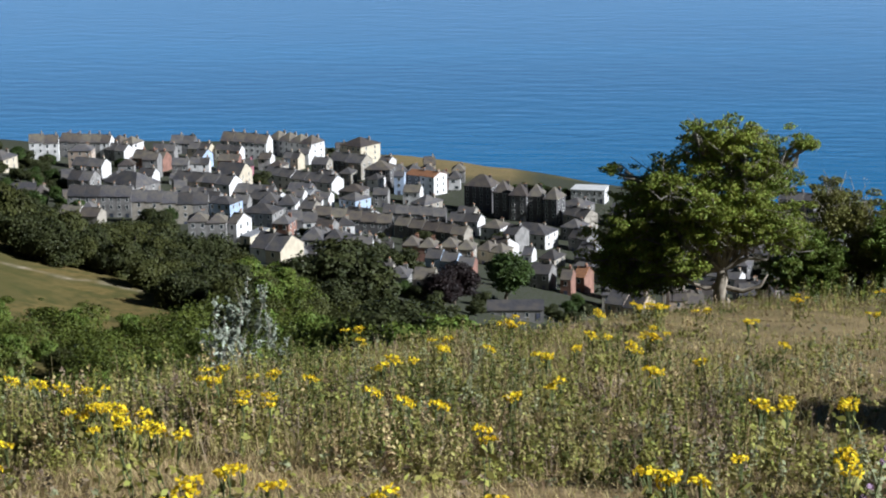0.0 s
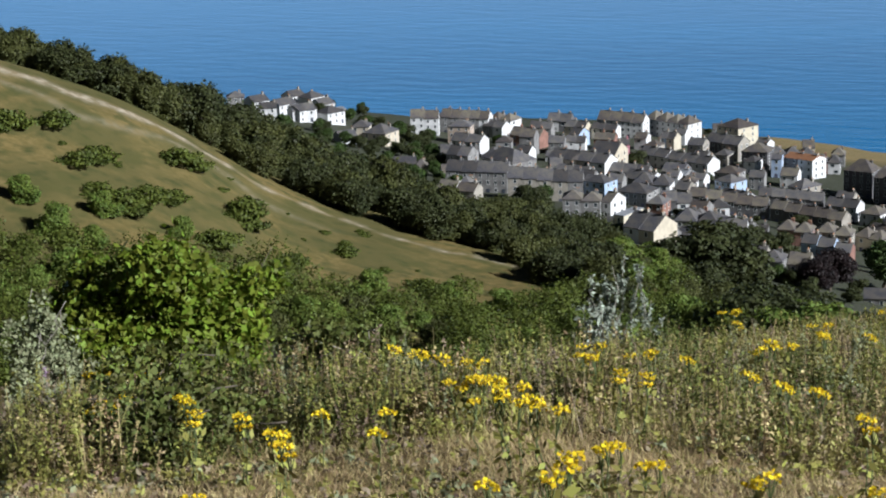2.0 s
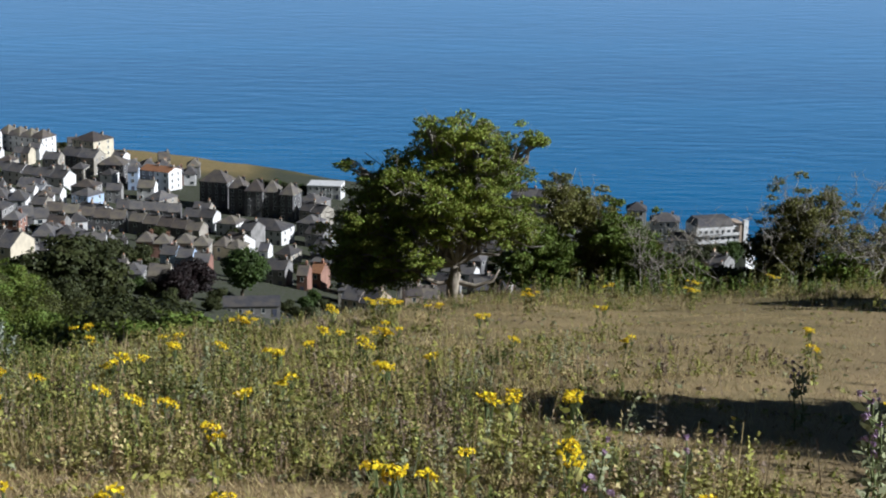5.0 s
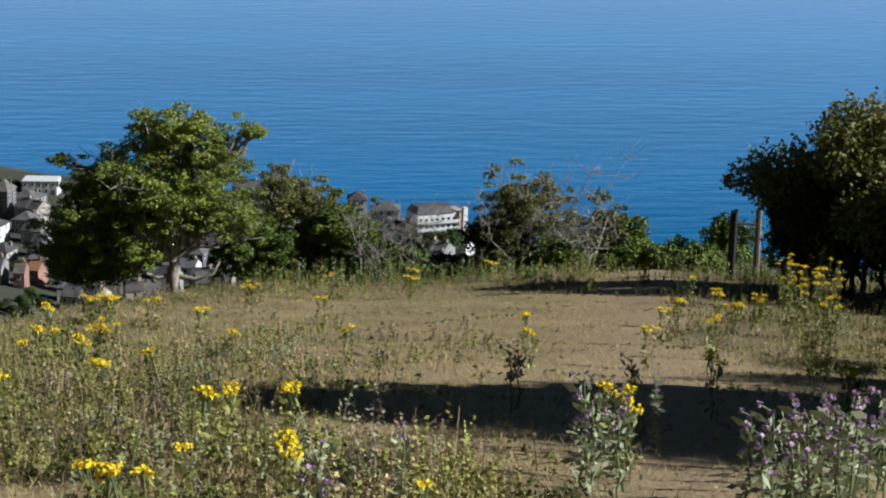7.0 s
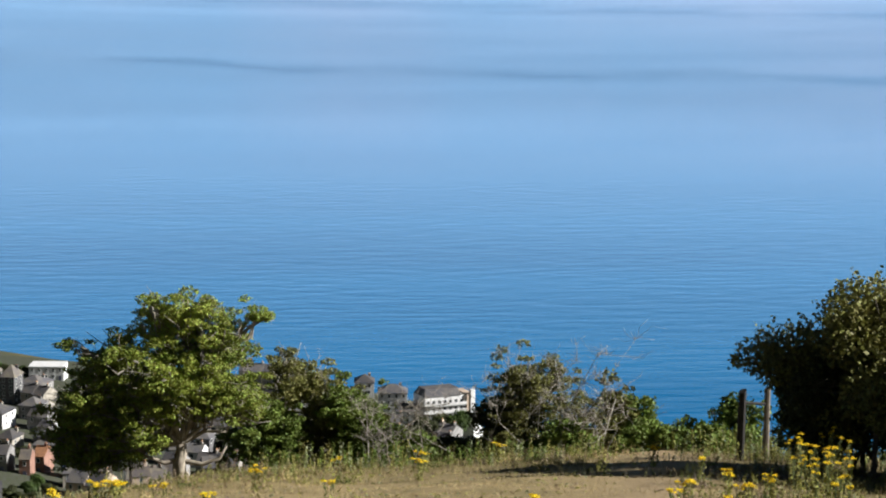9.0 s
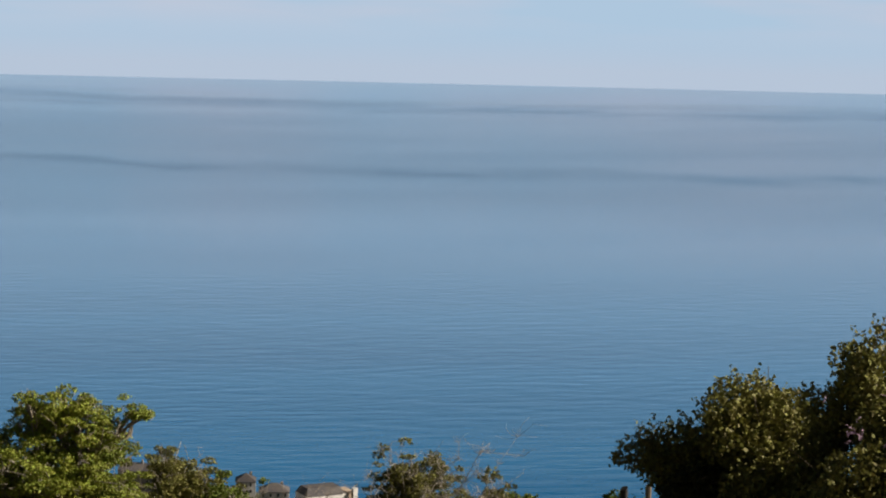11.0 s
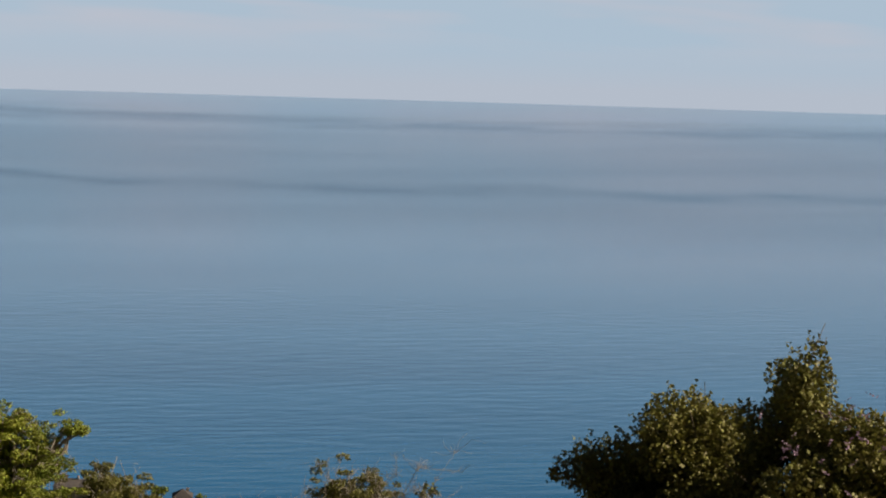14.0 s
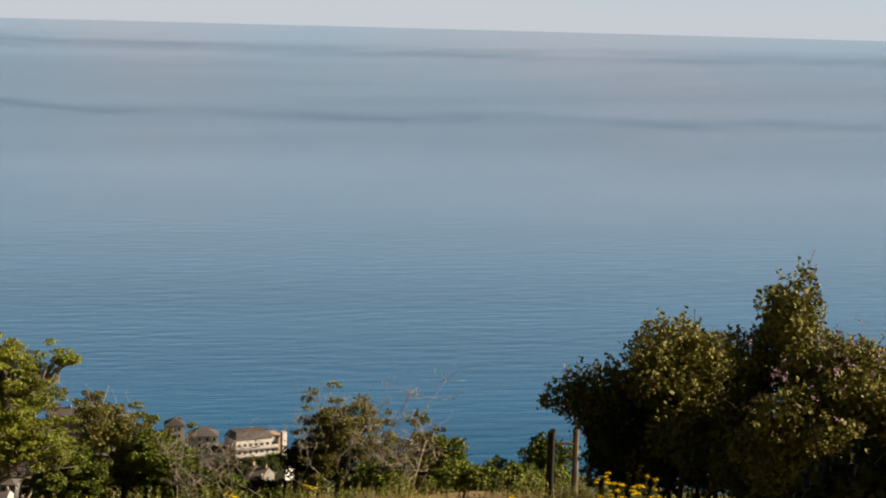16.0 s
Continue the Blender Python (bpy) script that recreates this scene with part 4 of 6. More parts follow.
def window_mesh(w, h):
    """The frame, one moulded ring with a sill, and the pane behind it."""
    def frame_part():
        bm = bmesh.new()
        t = 0.12
        outer = ((-w / 2, -0.05), (w / 2, -0.05), (w / 2, h), (-w / 2, h))
        inner = ((-w / 2 + t, t), (w / 2 - t, t), (w / 2 - t, h - t), (-w / 2 + t, h - t))
        rings = [[bm.verts.new((x, y, z)) for x, z in pts] for pts, y in ((outer, 0.04), (outer, -0.07), (inner, -0.07), (inner, 0.0))]
        for a, b in zip(rings, rings[1:]):
            for i in range(4):
                j = (i + 1) % 4
                bm.faces.new((a[i], a[j], b[j], b[i]))
        bmesh.ops.recalc_face_normals(bm, faces=bm.faces)
        return bm_mesh("window", bm, FRAME)

    def pane_part():
        bm = bmesh.new()
        add_box(bm, -w / 2 + 0.11, -0.015, 0.11, w / 2 - 0.11, 0.03, h - 0.11)
        return bm_mesh("pane", bm, GLASS)
    def both():
        bm = bmesh.new()
        bm.from_mesh(window_mesh.parts[0])
        nf = len(bm.faces)
        bm.from_mesh(window_mesh.parts[1])
        for i, f in enumerate(bm.faces):
            f.material_index = 1 if i >= nf else 0
        me = bm_mesh("window", bm, FRAME)
        me.materials.append(GLASS)
        return me
    window_mesh.parts = (cached(("win", w, h), frame_part), cached(("pane", w, h), pane_part))
    return (*window_mesh.parts, cached(("both", w, h), both))


def add_window(root, w, h, at):
    f, p, _ = window_mesh(w, h)
    child("pane", p, child("window", f, root, at=at))


def wall_mesh(w, d, h, rise, roof, mat):
    def make():
        bm = bmesh.new()
        x, y = w / 2, d / 2
        low = [bm.verts.new((sx * x, sy * y, -3.0)) for sx, sy in ((-1, -1), (1, -1), (1, 1), (-1, 1))]
        top = [bm.verts.new((sx * x, sy * y, h)) for sx, sy in ((-1, -1), (1, -1), (1, 1), (-1, 1))]
        bm.faces.new(low[::-1])
        if roof == "gable":
            ga, gb = bm.verts.new((-x, 0, h + rise)), bm.verts.new((x, 0, h + rise))
            bm.faces.new((low[0], low[1], top[1], top[0])), bm.faces.new((low[2], low[3], top[3], top[2]))
            bm.faces.new((low[1], low[2], top[2], gb, top[1])), bm.faces.new((low[3], low[0], top[0], ga, top[3]))
        else:
            for i in range(4):
                j = (i + 1) % 4
                bm.faces.new((low[i], low[j], top[j], top[i]))
            bm.faces.new(top)
        return bm_mesh("wall", bm, mat)
    return cached(("wall", w, d, h, rise, roof, mat.name), make)


def roof_mesh(w, d, h, rise, roof, mat):
    def make():
        bm = bmesh.new()
        o, th = 0.35, 0.22
        x, y = w / 2 + (o if roof == "hip" else 0.12), d / 2 + o
        if roof == "flat":
            add_box(bm, -w / 2 - 0.15, -d / 2 - 0.15, h + 0.02, w / 2 + 0.15, d / 2 + 0.15, h + 0.3)
            return bm_mesh("roof", bm, mat)
        drop = rise * o / (d / 2)
        rx = x if roof == "gable" else max(0.02, w / 2 - d / 2)
        def ring(dz):
            return [bm.verts.new(p) for p in ((-x, -y, h - drop + dz), (x, -y, h - drop + dz), (x, y, h - drop + dz), (-x, y, h - drop + dz), (-rx, 0, h + rise + dz), (rx, 0, h + rise + dz))]
        a, b = ring(th + 0.02), ring(0.02)
        bm.faces.new((a[0], a[1], a[5], a[4])), bm.faces.new((a[2], a[3], a[4], a[5]))
        bm.faces.new((b[4], b[5], b[1], b[0])), bm.faces.new((b[5], b[4], b[3], b[2]))
        if roof == "hip":
            bm.faces.new((a[1], a[2], a[5])), bm.faces.new((a[3], a[0], a[4]))
            bm.faces.new((b[5], b[2], b[1])), bm.faces.new((b[4], b[0], b[3]))
            for i in range(4):
                j = (i + 1) % 4
                bm.faces.new((b[i], b[j], a[j], a[i]))
        else:
            for i, j in ((0, 1), (2, 3), (1, 5), (5, 2), (3, 4), (4, 0)):
                bm.faces.new((b[i], b[j], a[j], a[i]))
        return bm_mesh("roof", bm, mat)
    return cached(("roof", w, d, h, rise, roof, mat.name), make)


def chimney_mesh(mat):
    def make():
        bm = bmesh.new()
        add_box(bm, -0.6, -0.35, -1.2, 0.6, 0.35, 0.9)
        add_box(bm, -0.68, -0.43, 0.9, 0.68, 0.43, 1.06)
        nf = len(bm.faces)
        for px in (-0.5, 0.0, 0.5):
            r = bmesh.ops.create_cone(bm, cap_ends=True, segments=7, radius1=0.14, radius2=0.11, depth=0.5)
            bmesh.ops.translate(bm, verts=r["verts"], vec=(px * 0.8, 0, 1.3))
        for i, f in enumerate(bm.faces):
            f.material_index = 1 if i >= nf else 0
        me = bm_mesh("chimney", bm, mat)
        me.materials.append(POT)
        return me
    return cached(("chim", mat.name), make)


KINDS = {}
NAMES = {"white": "white-rendered", "cream": "cream-rendered", "peach": "peach-rendered", "blue": "pale blue", "pink": "pink-painted", "stone": "grey stone", "brick": "red-brick", "buff": "buff stone", "dark": "dark-walled"}
ROOFN = {"slate": "grey slate roof", "tile": "brown tiled roof", "red": "clay-tiled roof", "lead": "flat grey roof", "white": "flat white roof"}


def house(x, y, turn, w=7.0, d=9.0, storeys=2, roof="gable", wall="white", cover="slate", rise=None, name="house", group="", chimney=True, plain=False, side=True):
    """A house whose front looks along -y before it is turned; alike ones are copies."""
    w, d = round(w * 2) / 2, round(d * 2) / 2
    roof = "gable" if roof == "hip" and w < d - 5 else roof
    h = 2.85 * storeys + 0.2
    rise = rise if rise is not None else (0.0 if roof == "flat" else round(d * 0.28, 1))
    zz = ground_at(x, y)
    m = Matrix.Translation((x, y, zz)) @ pose(0, 0, 0, 0, 0, turn)
    key = (w, d, storeys, roof, wall, cover, rise, chimney, name, plain, side)
    if key in KINDS:
        ob = copy_thing(KINDS[key], m)
        if group:
            tagged(ob, group=group)
        return ob
    root = new(name)
    KINDS[key] = root
    wm = WALLS[wall]
    child("wall", wall_mesh(w, d, h, rise, roof, wm), root)
    child("roof", roof_mesh(w, d, h, rise, roof, ROOFS[cover]), root)
    if chimney:
        cm = chimney_mesh(WALLS["buff"] if wall in ("white", "cream", "blue", "buff") else wm)
        at = pose(w / 2 - 1.0, 0, h + (rise if roof == "gable" else rise * 0.85), 0, 0, 90) if roof == "gable" else pose(w / 4, d * 0.2, h + rise * 0.6)
        child("chimney", cm, root, at=at)
    n = max(1, int(w / 2.9))
    if plain:
        # far back: one wide bay window a storey
        for s in range(storeys):
            child("window", window_mesh(1.9, 1.6)[2], root, at=pose((0.18 - 0.3 * (s % 2)) * w, -d / 2 - 0.005, 0.95 + 2.85 * s))
        if roof == "hip":
            child("window", window_mesh(1.9, 1.6)[2], root, at=pose(w / 2 + 0.005, -d * 0.2, 3.8, 0, 0, 90))
        root.matrix_basis = m
        return tagged(root, f"{NAMES[wall]} house with {ROOFN[cover]}", "house", group)
    for s in range(storeys):
        for k in range(n):
            px = (k + 0.5) * w / n - w / 2
            if s == 0 and k == n - 1:
                child("door", cached(("door",), door_mesh), root, at=pose(px, -d / 2 - 0.005, 0))
                continue
            add_window(root, 1.15, 1.6, pose(px, -d / 2 - 0.005, 0.95 + 2.85 * s))
    if side and (roof in ("hip", "flat") or storeys > 2):
        for s in range(storeys):
            for k in range(2):
                add_window(root, 1.15, 1.6, pose(w / 2 + 0.005, (k - 0.5) * d * 0.45, 0.95 + 2.85 * s, 0, 0, 90))
    root.matrix_basis = m
    return tagged(root, f"{NAMES[wall]} {'terraced ' if roof == 'gable' and name == 'terraced_house' else ''}house with {ROOFN[cover]}", "house", group)


def door_mesh():
    bm = bmesh.new()
    add_box(bm, -0.5, -0.05, 0, 0.5, 0.06, 2.1)
    add_box(bm, -0.6, -0.08, 0, -0.5, 0.06, 2.2)
    add_box(bm, 0.5, -0.08, 0, 0.6, 0.06, 2.2)
    return bm_mesh("door", bm, DOOR)


hr = np.random.default_rng(21)
TAKEN = []


def terrace(x0, y0, x1, y1, n, d=9.0, storeys=2, walls=("white",), cover="slate", roof="gable", group="terrace", rise=None, end=""):
    """A row of n houses whose middles run from one end to the other."""
    w = math.hypot(x1 - x0, y1 - y0) / n
    turn = math.degrees(math.atan2(y1 - y0, x1 - x0))
    w2 = round(w * 2) / 2
    for k in range(n):
        t = (k + 0.5) / n
        x, y = x0 + (x1 - x0) * t, y0 + (y1 - y0) * t
        wl_ = walls[k % len(walls)]
        if end and k == n - 1:
            wl_ = end
        house(x, y, turn, w2 - 0.0, d, storeys, roof, wl_, cover, rise, "terraced_house" if n > 2 else "house", group if n > 2 else "", side=k == n - 1)
        TAKEN.append((x, y, max(w, d) * 0.62))


def single(x, y, turn, w, d, storeys, roof, wall, cover, rise=None, name="house", chimney=True):
    house(x, y, turn, w, d, storeys, roof, wall, cover, rise, name, "", chimney)
    TAKEN.append((x, y, max(w, d) * 0.6))


terrace(-323.7, 872.3, -310.8, 876.3, 2, 11.0, 3, ('white',), 'tile', 'gable', '')
terrace(-314.8, 894.4, -290.8, 896.7, 5, 11.0, 3, ('stone',), 'tile', 'gable', 'terrace', end='white')
terrace(-298.3, 856.6, -287.5, 857.8, 1, 9.0, 3, ('peach',), 'slate', 'hip', '', rise=2.4)
terrace(-291.5, 894.5, -281.0, 892.0, 2, 9.0, 2, ('stone',), 'slate', 'gable', '', end='white')
terrace(-286.5, 830.4, -271.9, 828.3, 2, 10.0, 2, ('white',), 'slate', 'gable', '')
terrace(-270.4, 870.1, -254.8, 868.3, 3, 11.0, 2, ('brick',), 'tile', 'gable', 'terrace')
terrace(-247.5, 852.6, -240.2, 853.6, 1, 9.0, 2, ('stone',), 'slate', 'gable', '')
terrace(-240.8, 859.7, -232.2, 861.0, 2, 8.0, 2, ('white',), 'slate', 'gable', '')
terrace(-270.9, 901.4, -260.0, 902.0, 2, 9.0, 2, ('stone',), 'slate', 'gable', '')
terrace(-256.7, 917.3, -245.9, 916.1, 2, 9.0, 2, ('cream',), 'slate', 'gable', '')
terrace(-244.0, 921.2, -231.3, 920.0, 2, 8.0, 2, ('white',), 'slate', 'gable', '')
terrace(-232.5, 880.7, -222.7, 881.0, 2, 9.0, 2, ('brick',), 'tile', 'gable', '')
terrace(-264.9, 762.0, -254.7, 760.8, 2, 11.0, 3, ('stone',), 'slate', 'gable', '')
terrace(-247.0, 764.1, -229.6, 752.8, 1, 13.0, 3, ('stone',), 'slate', 'hip', '', rise=4.2)
terrace(-249.6, 808.5, -242.6, 807.9, 1, 9.0, 2, ('white',), 'slate', 'gable', '')
terrace(-241.1, 826.3, -223.0, 827.2, 2, 8.0, 1, ('white',), 'slate', 'gable', '', rise=1.6)
terrace(-215.1, 815.3, -203.3, 813.8, 1, 16.0, 3, ('cream',), 'slate', 'gable', '', rise=4.2)
terrace(-241.2, 689.6, -217.3, 692.4, 4, 11.0, 3, ('stone',), 'slate', 'gable', 'terrace')
terrace(-210.2, 668.4, -183.0, 674.4, 5, 11.0, 3, ('buff',), 'slate', 'gable', 'terrace', end='stone')
terrace(-180.9, 675.8, -172.1, 673.0, 1, 9.0, 3, ('blue',), 'slate', 'hip', '', rise=2.0)
terrace(-165.6, 585.2, -153.7, 587.6, 2, 9.0, 3, ('stone',), 'tile', 'hip', '', rise=2.0)
terrace(-152.3, 592.7, -149.1, 591.6, 1, 9.0, 3, ('white',), 'tile', 'gable', '')
terrace(-146.3, 587.9, -142.7, 586.9, 1, 13.0, 2, ('cream',), 'lead', 'flat', '')
terrace(-134.2, 554.1, -124.2, 550.4, 2, 13.0, 2, ('white',), 'slate', 'gable', '', end='cream')
terrace(-131.9, 560.0, -122.9, 558.6, 2, 10.0, 1, ('stone',), 'slate', 'gable', '')
terrace(-151.0, 645.6, -145.0, 645.0, 1, 9.0, 2, ('brick',), 'slate', 'hip', '', rise=2.2)
terrace(-171.6, 686.7, -159.4, 684.6, 1, 11.0, 2, ('stone',), 'slate', 'hip', '', rise=2.6)
terrace(-185.6, 758.0, -173.1, 752.7, 2, 10.0, 2, ('stone',), 'slate', 'gable', '', end='white')
terrace(-183.9, 817.1, -174.2, 815.6, 1, 11.0, 1, ('dark',), 'slate', 'gable', '', rise=3.0)
terrace(-159.4, 730.6, -153.8, 729.4, 1, 9.0, 2, ('buff',), 'slate', 'gable', '')
terrace(-125.7, 581.1, -117.4, 578.5, 2, 9.0, 1, ('white',), 'slate', 'gable', '', rise=1.5)
terrace(-245.4, 939.6, -221.4, 938.3, 4, 12.0, 3, ('white',), 'tile', 'hip', 'terrace', rise=3.6, end='white')
terrace(-223.8, 958.8, -198.5, 948.2, 4, 12.0, 3, ('white',), 'tile', 'hip', 'terrace', rise=3.6, end='white')
terrace(-178.9, 933.0, -167.1, 926.1, 1, 15.0, 4, ('cream',), 'tile', 'hip', '', rise=3.4)
terrace(-205.7, 906.5, -198.0, 905.1, 2, 9.0, 2, ('blue',), 'slate', 'gable', '', end='cream')
terrace(-202.8, 927.0, -198.0, 926.8, 1, 8.0, 2, ('white',), 'slate', 'gable', '')
terrace(-184.2, 871.4, -176.9, 870.3, 1, 9.0, 3, ('blue',), 'slate', 'gable', '', end='buff')
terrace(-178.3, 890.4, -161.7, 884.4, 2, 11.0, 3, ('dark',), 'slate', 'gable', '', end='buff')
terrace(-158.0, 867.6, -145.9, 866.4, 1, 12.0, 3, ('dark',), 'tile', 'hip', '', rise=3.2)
terrace(-170.3, 865.5, -164.2, 864.7, 1, 9.0, 2, ('buff',), 'slate', 'hip', '', rise=2.0)
terrace(-154.0, 851.8, -148.6, 850.6, 1, 9.0, 2, ('white',), 'slate', 'hip', '', rise=2.0)
terrace(-199.7, 843.6, -165.2, 829.7, 5, 10.0, 2, ('white',), 'slate', 'gable', 'terrace', end='white')
terrace(-176.5, 811.0, -171.4, 809.2, 1, 9.0, 1, ('stone',), 'lead', 'gable', '', rise=1.6)
terrace(-152.3, 785.3, -144.8, 780.7, 1, 10.0, 2, ('blue',), 'slate', 'hip', '', rise=2.4)
terrace(-159.3, 811.2, -148.9, 809.4, 1, 10.0, 2, ('stone',), 'tile', 'hip', '', rise=2.4)
terrace(-144.4, 805.4, -138.0, 805.6, 1, 8.0, 2, ('stone',), 'slate', 'gable', '')
terrace(-141.8, 846.4, -137.4, 846.7, 1, 9.0, 3, ('blue',), 'slate', 'gable', '', rise=1.6)
terrace(-135.5, 857.5, -121.4, 849.7, 2, 10.0, 3, ('dark',), 'red', 'gable', '', rise=1.6, end='white')
terrace(-121.7, 789.1, -115.2, 785.0, 1, 12.0, 2, ('buff',), 'slate', 'hip', '', rise=3.0)
terrace(-133.4, 821.0, -125.7, 820.7, 1, 9.0, 2, ('white',), 'tile', 'gable', '')
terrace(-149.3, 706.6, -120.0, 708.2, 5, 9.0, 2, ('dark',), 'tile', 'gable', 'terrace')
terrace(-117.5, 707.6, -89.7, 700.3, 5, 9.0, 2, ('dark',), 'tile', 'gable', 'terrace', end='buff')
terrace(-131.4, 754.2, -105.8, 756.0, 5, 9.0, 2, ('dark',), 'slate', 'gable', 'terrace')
terrace(-102.6, 748.1, -90.3, 745.1, 2, 9.0, 2, ('stone',), 'slate', 'gable', '', end='white')
terrace(-87.6, 737.6, -79.6, 735.1, 1, 10.0, 2, ('white',), 'tile', 'hip', '', rise=2.4)
terrace(-77.0, 734.4, -60.5, 728.3, 1, 12.0, 2, ('white',), 'slate', 'hip', '', rise=3.0)
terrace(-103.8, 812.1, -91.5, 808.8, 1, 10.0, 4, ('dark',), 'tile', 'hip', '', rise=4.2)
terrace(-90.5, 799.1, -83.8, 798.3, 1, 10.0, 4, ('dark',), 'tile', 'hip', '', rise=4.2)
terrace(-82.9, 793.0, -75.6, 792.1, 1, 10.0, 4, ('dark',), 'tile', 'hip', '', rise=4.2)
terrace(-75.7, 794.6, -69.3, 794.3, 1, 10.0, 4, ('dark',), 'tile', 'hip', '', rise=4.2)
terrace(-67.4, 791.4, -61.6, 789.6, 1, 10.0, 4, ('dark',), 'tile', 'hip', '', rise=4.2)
terrace(-103.6, 633.7, -92.2, 633.6, 2, 9.0, 2, ('brick',), 'tile', 'hip', '', rise=2.4)
terrace(-92.2, 646.1, -80.6, 645.8, 2, 9.0, 2, ('buff',), 'tile', 'hip', '', rise=2.4)
terrace(-79.2, 654.9, -69.6, 651.7, 2, 9.0, 2, ('cream',), 'tile', 'hip', '', rise=2.4)
terrace(-89.8, 597.8, -79.4, 596.4, 2, 8.0, 2, ('blue',), 'slate', 'gable', '')
terrace(-78.6, 590.6, -73.5, 590.2, 1, 8.0, 2, ('brick',), 'slate', 'gable', '')
terrace(-96.2, 528.2, -89.5, 528.2, 1, 9.0, 2, ('buff',), 'slate', 'gable', '')
terrace(-90.6, 526.5, -84.6, 526.5, 1, 9.0, 2, ('stone',), 'slate', 'hip', '', rise=2.2)
terrace(-84.2, 534.7, -78.2, 534.6, 1, 9.0, 2, ('buff',), 'tile', 'gable', '')
terrace(-67.3, 688.8, -63.8, 688.3, 1, 8.0, 1, ('white',), 'slate', 'gable', '')
terrace(-57.9, 665.5, -52.3, 663.3, 1, 9.0, 2, ('buff',), 'slate', 'hip', '', rise=2.6)
terrace(-57.0, 612.0, -50.4, 610.6, 1, 9.0, 2, ('stone',), 'slate', 'gable', '')
terrace(-61.9, 814.2, -51.5, 809.5, 1, 12.0, 2, ('stone',), 'slate', 'hip', '', rise=3.0)
terrace(-57.8, 787.8, -48.6, 782.5, 2, 10.0, 2, ('buff',), 'slate', 'gable', '')
terrace(-57.2, 756.7, -49.6, 753.7, 1, 10.0, 2, ('stone',), 'slate', 'hip', '', rise=2.6)
terrace(-52.0, 733.2, -44.6, 729.9, 2, 10.0, 2, ('stone',), 'slate', 'gable', '')
terrace(-43.0, 624.4, -39.4, 623.3, 1, 9.0, 2, ('brick',), 'red', 'gable', '')
terrace(-47.2, 609.6, -43.5, 609.2, 1, 9.0, 2, ('brick',), 'tile', 'gable', '')
single(-370.8, 871.9, 68, 9.7, 9.0, 2, 'gable', 'white', 'slate')
single(-389.2, 902.1, 71, 10.7, 9.0, 2, 'hip', 'white', 'slate')
single(-382.7, 850.3, 64, 11.2, 9.0, 2, 'gable', 'white', 'slate')
single(-365.6, 835.0, 66, 11.0, 9.0, 2, 'gable', 'white', 'slate')
single(-400.6, 904.8, 64, 8.9, 9.0, 2, 'gable', 'white', 'slate')
single(-354.7, 844.0, 63, 11.0, 9.0, 2, 'hip', 'white', 'slate')
single(-400.3, 858.8, 60, 9.7, 9.0, 2, 'gable', 'white', 'slate')
single(-424.7, 886.0, 26, 8.9, 9.0, 2, 'hip', 'stone', 'slate')
single(-314.9, 808.3, -9, 11.5, 13.0, 2, 'hip', 'cream', 'slate')
single(-323.1, 785.1, 42, 8.7, 8.0, 1, 'gable', 'white', 'slate')
single(-279.6, 742.6, 21, 10.5, 9.0, 1, 'gable', 'white', 'slate')
single(-271.9, 742.3, 20, 5.7, 9.0, 1, 'hip', 'cream', 'tile')
single(-215.6, 867.6, 14, 5.4, 8.0, 2, 'gable', 'pink', 'slate')
single(-54.2, 864.3, -6, 15.6, 12.0, 2, 'flat', 'white', 'white', name='seafront_pavilion', chimney=False)
single(95.9, 810.3, -7, 12.3, 10.0, 3, 'hip', 'white', 'slate')
single(98.8, 781.3, -7, 9.5, 9.0, 2, 'gable', 'white', 'slate')
single(85.8, 832.6, -6, 8.6, 10.0, 3, 'hip', 'white', 'slate')
terrace(32.3, 855.2, 47.5, 850.5, 3, 10.0, 3, ('stone',), 'slate', 'gable', 'terrace')
terrace(-17.7, 696.3, -5.1, 696.5, 2, 9.0, 2, ('white', 'blue'), 'slate', 'gable', 'terrace')
single(-22.8, 686.6, 2, 5.4, 8.0, 2, 'gable', 'white', 'slate')
single(-54.2, 526.2, 6, 15.9, 10.0, 1, 'gable', 'stone', 'slate', rise=1.6, name='long_hall', chimney=False)
single(-365.6, 835.0, 36, 11.0, 9.0, 2, 'gable', 'white', 'slate')
single(-367.5, 878.2, 33, 11.5, 8.0, 1, 'flat', 'white', 'lead', chimney=False)
single(-381.4, 830.6, 25, 8.3, 8.0, 2, 'gable', 'white', 'slate')
single(-326.9, 814.3, 12, 7.9, 9.0, 2, 'hip', 'cream', 'slate')

# the closely built rest: short rows along the contours, each house a thing of its own
FILLED = []


def hides(a, d, others):
    """Whether a house at this bearing and distance would stand right before one of the others."""
    for tx, ty, tr in others:
        td = math.hypot(tx, ty)
        if 0 < td - d < (25 if td > 720 else 70) and abs(math.degrees(math.atan2(tx, ty)) - a) < math.degrees((tr + 3.0) / td):
            return True
    return False


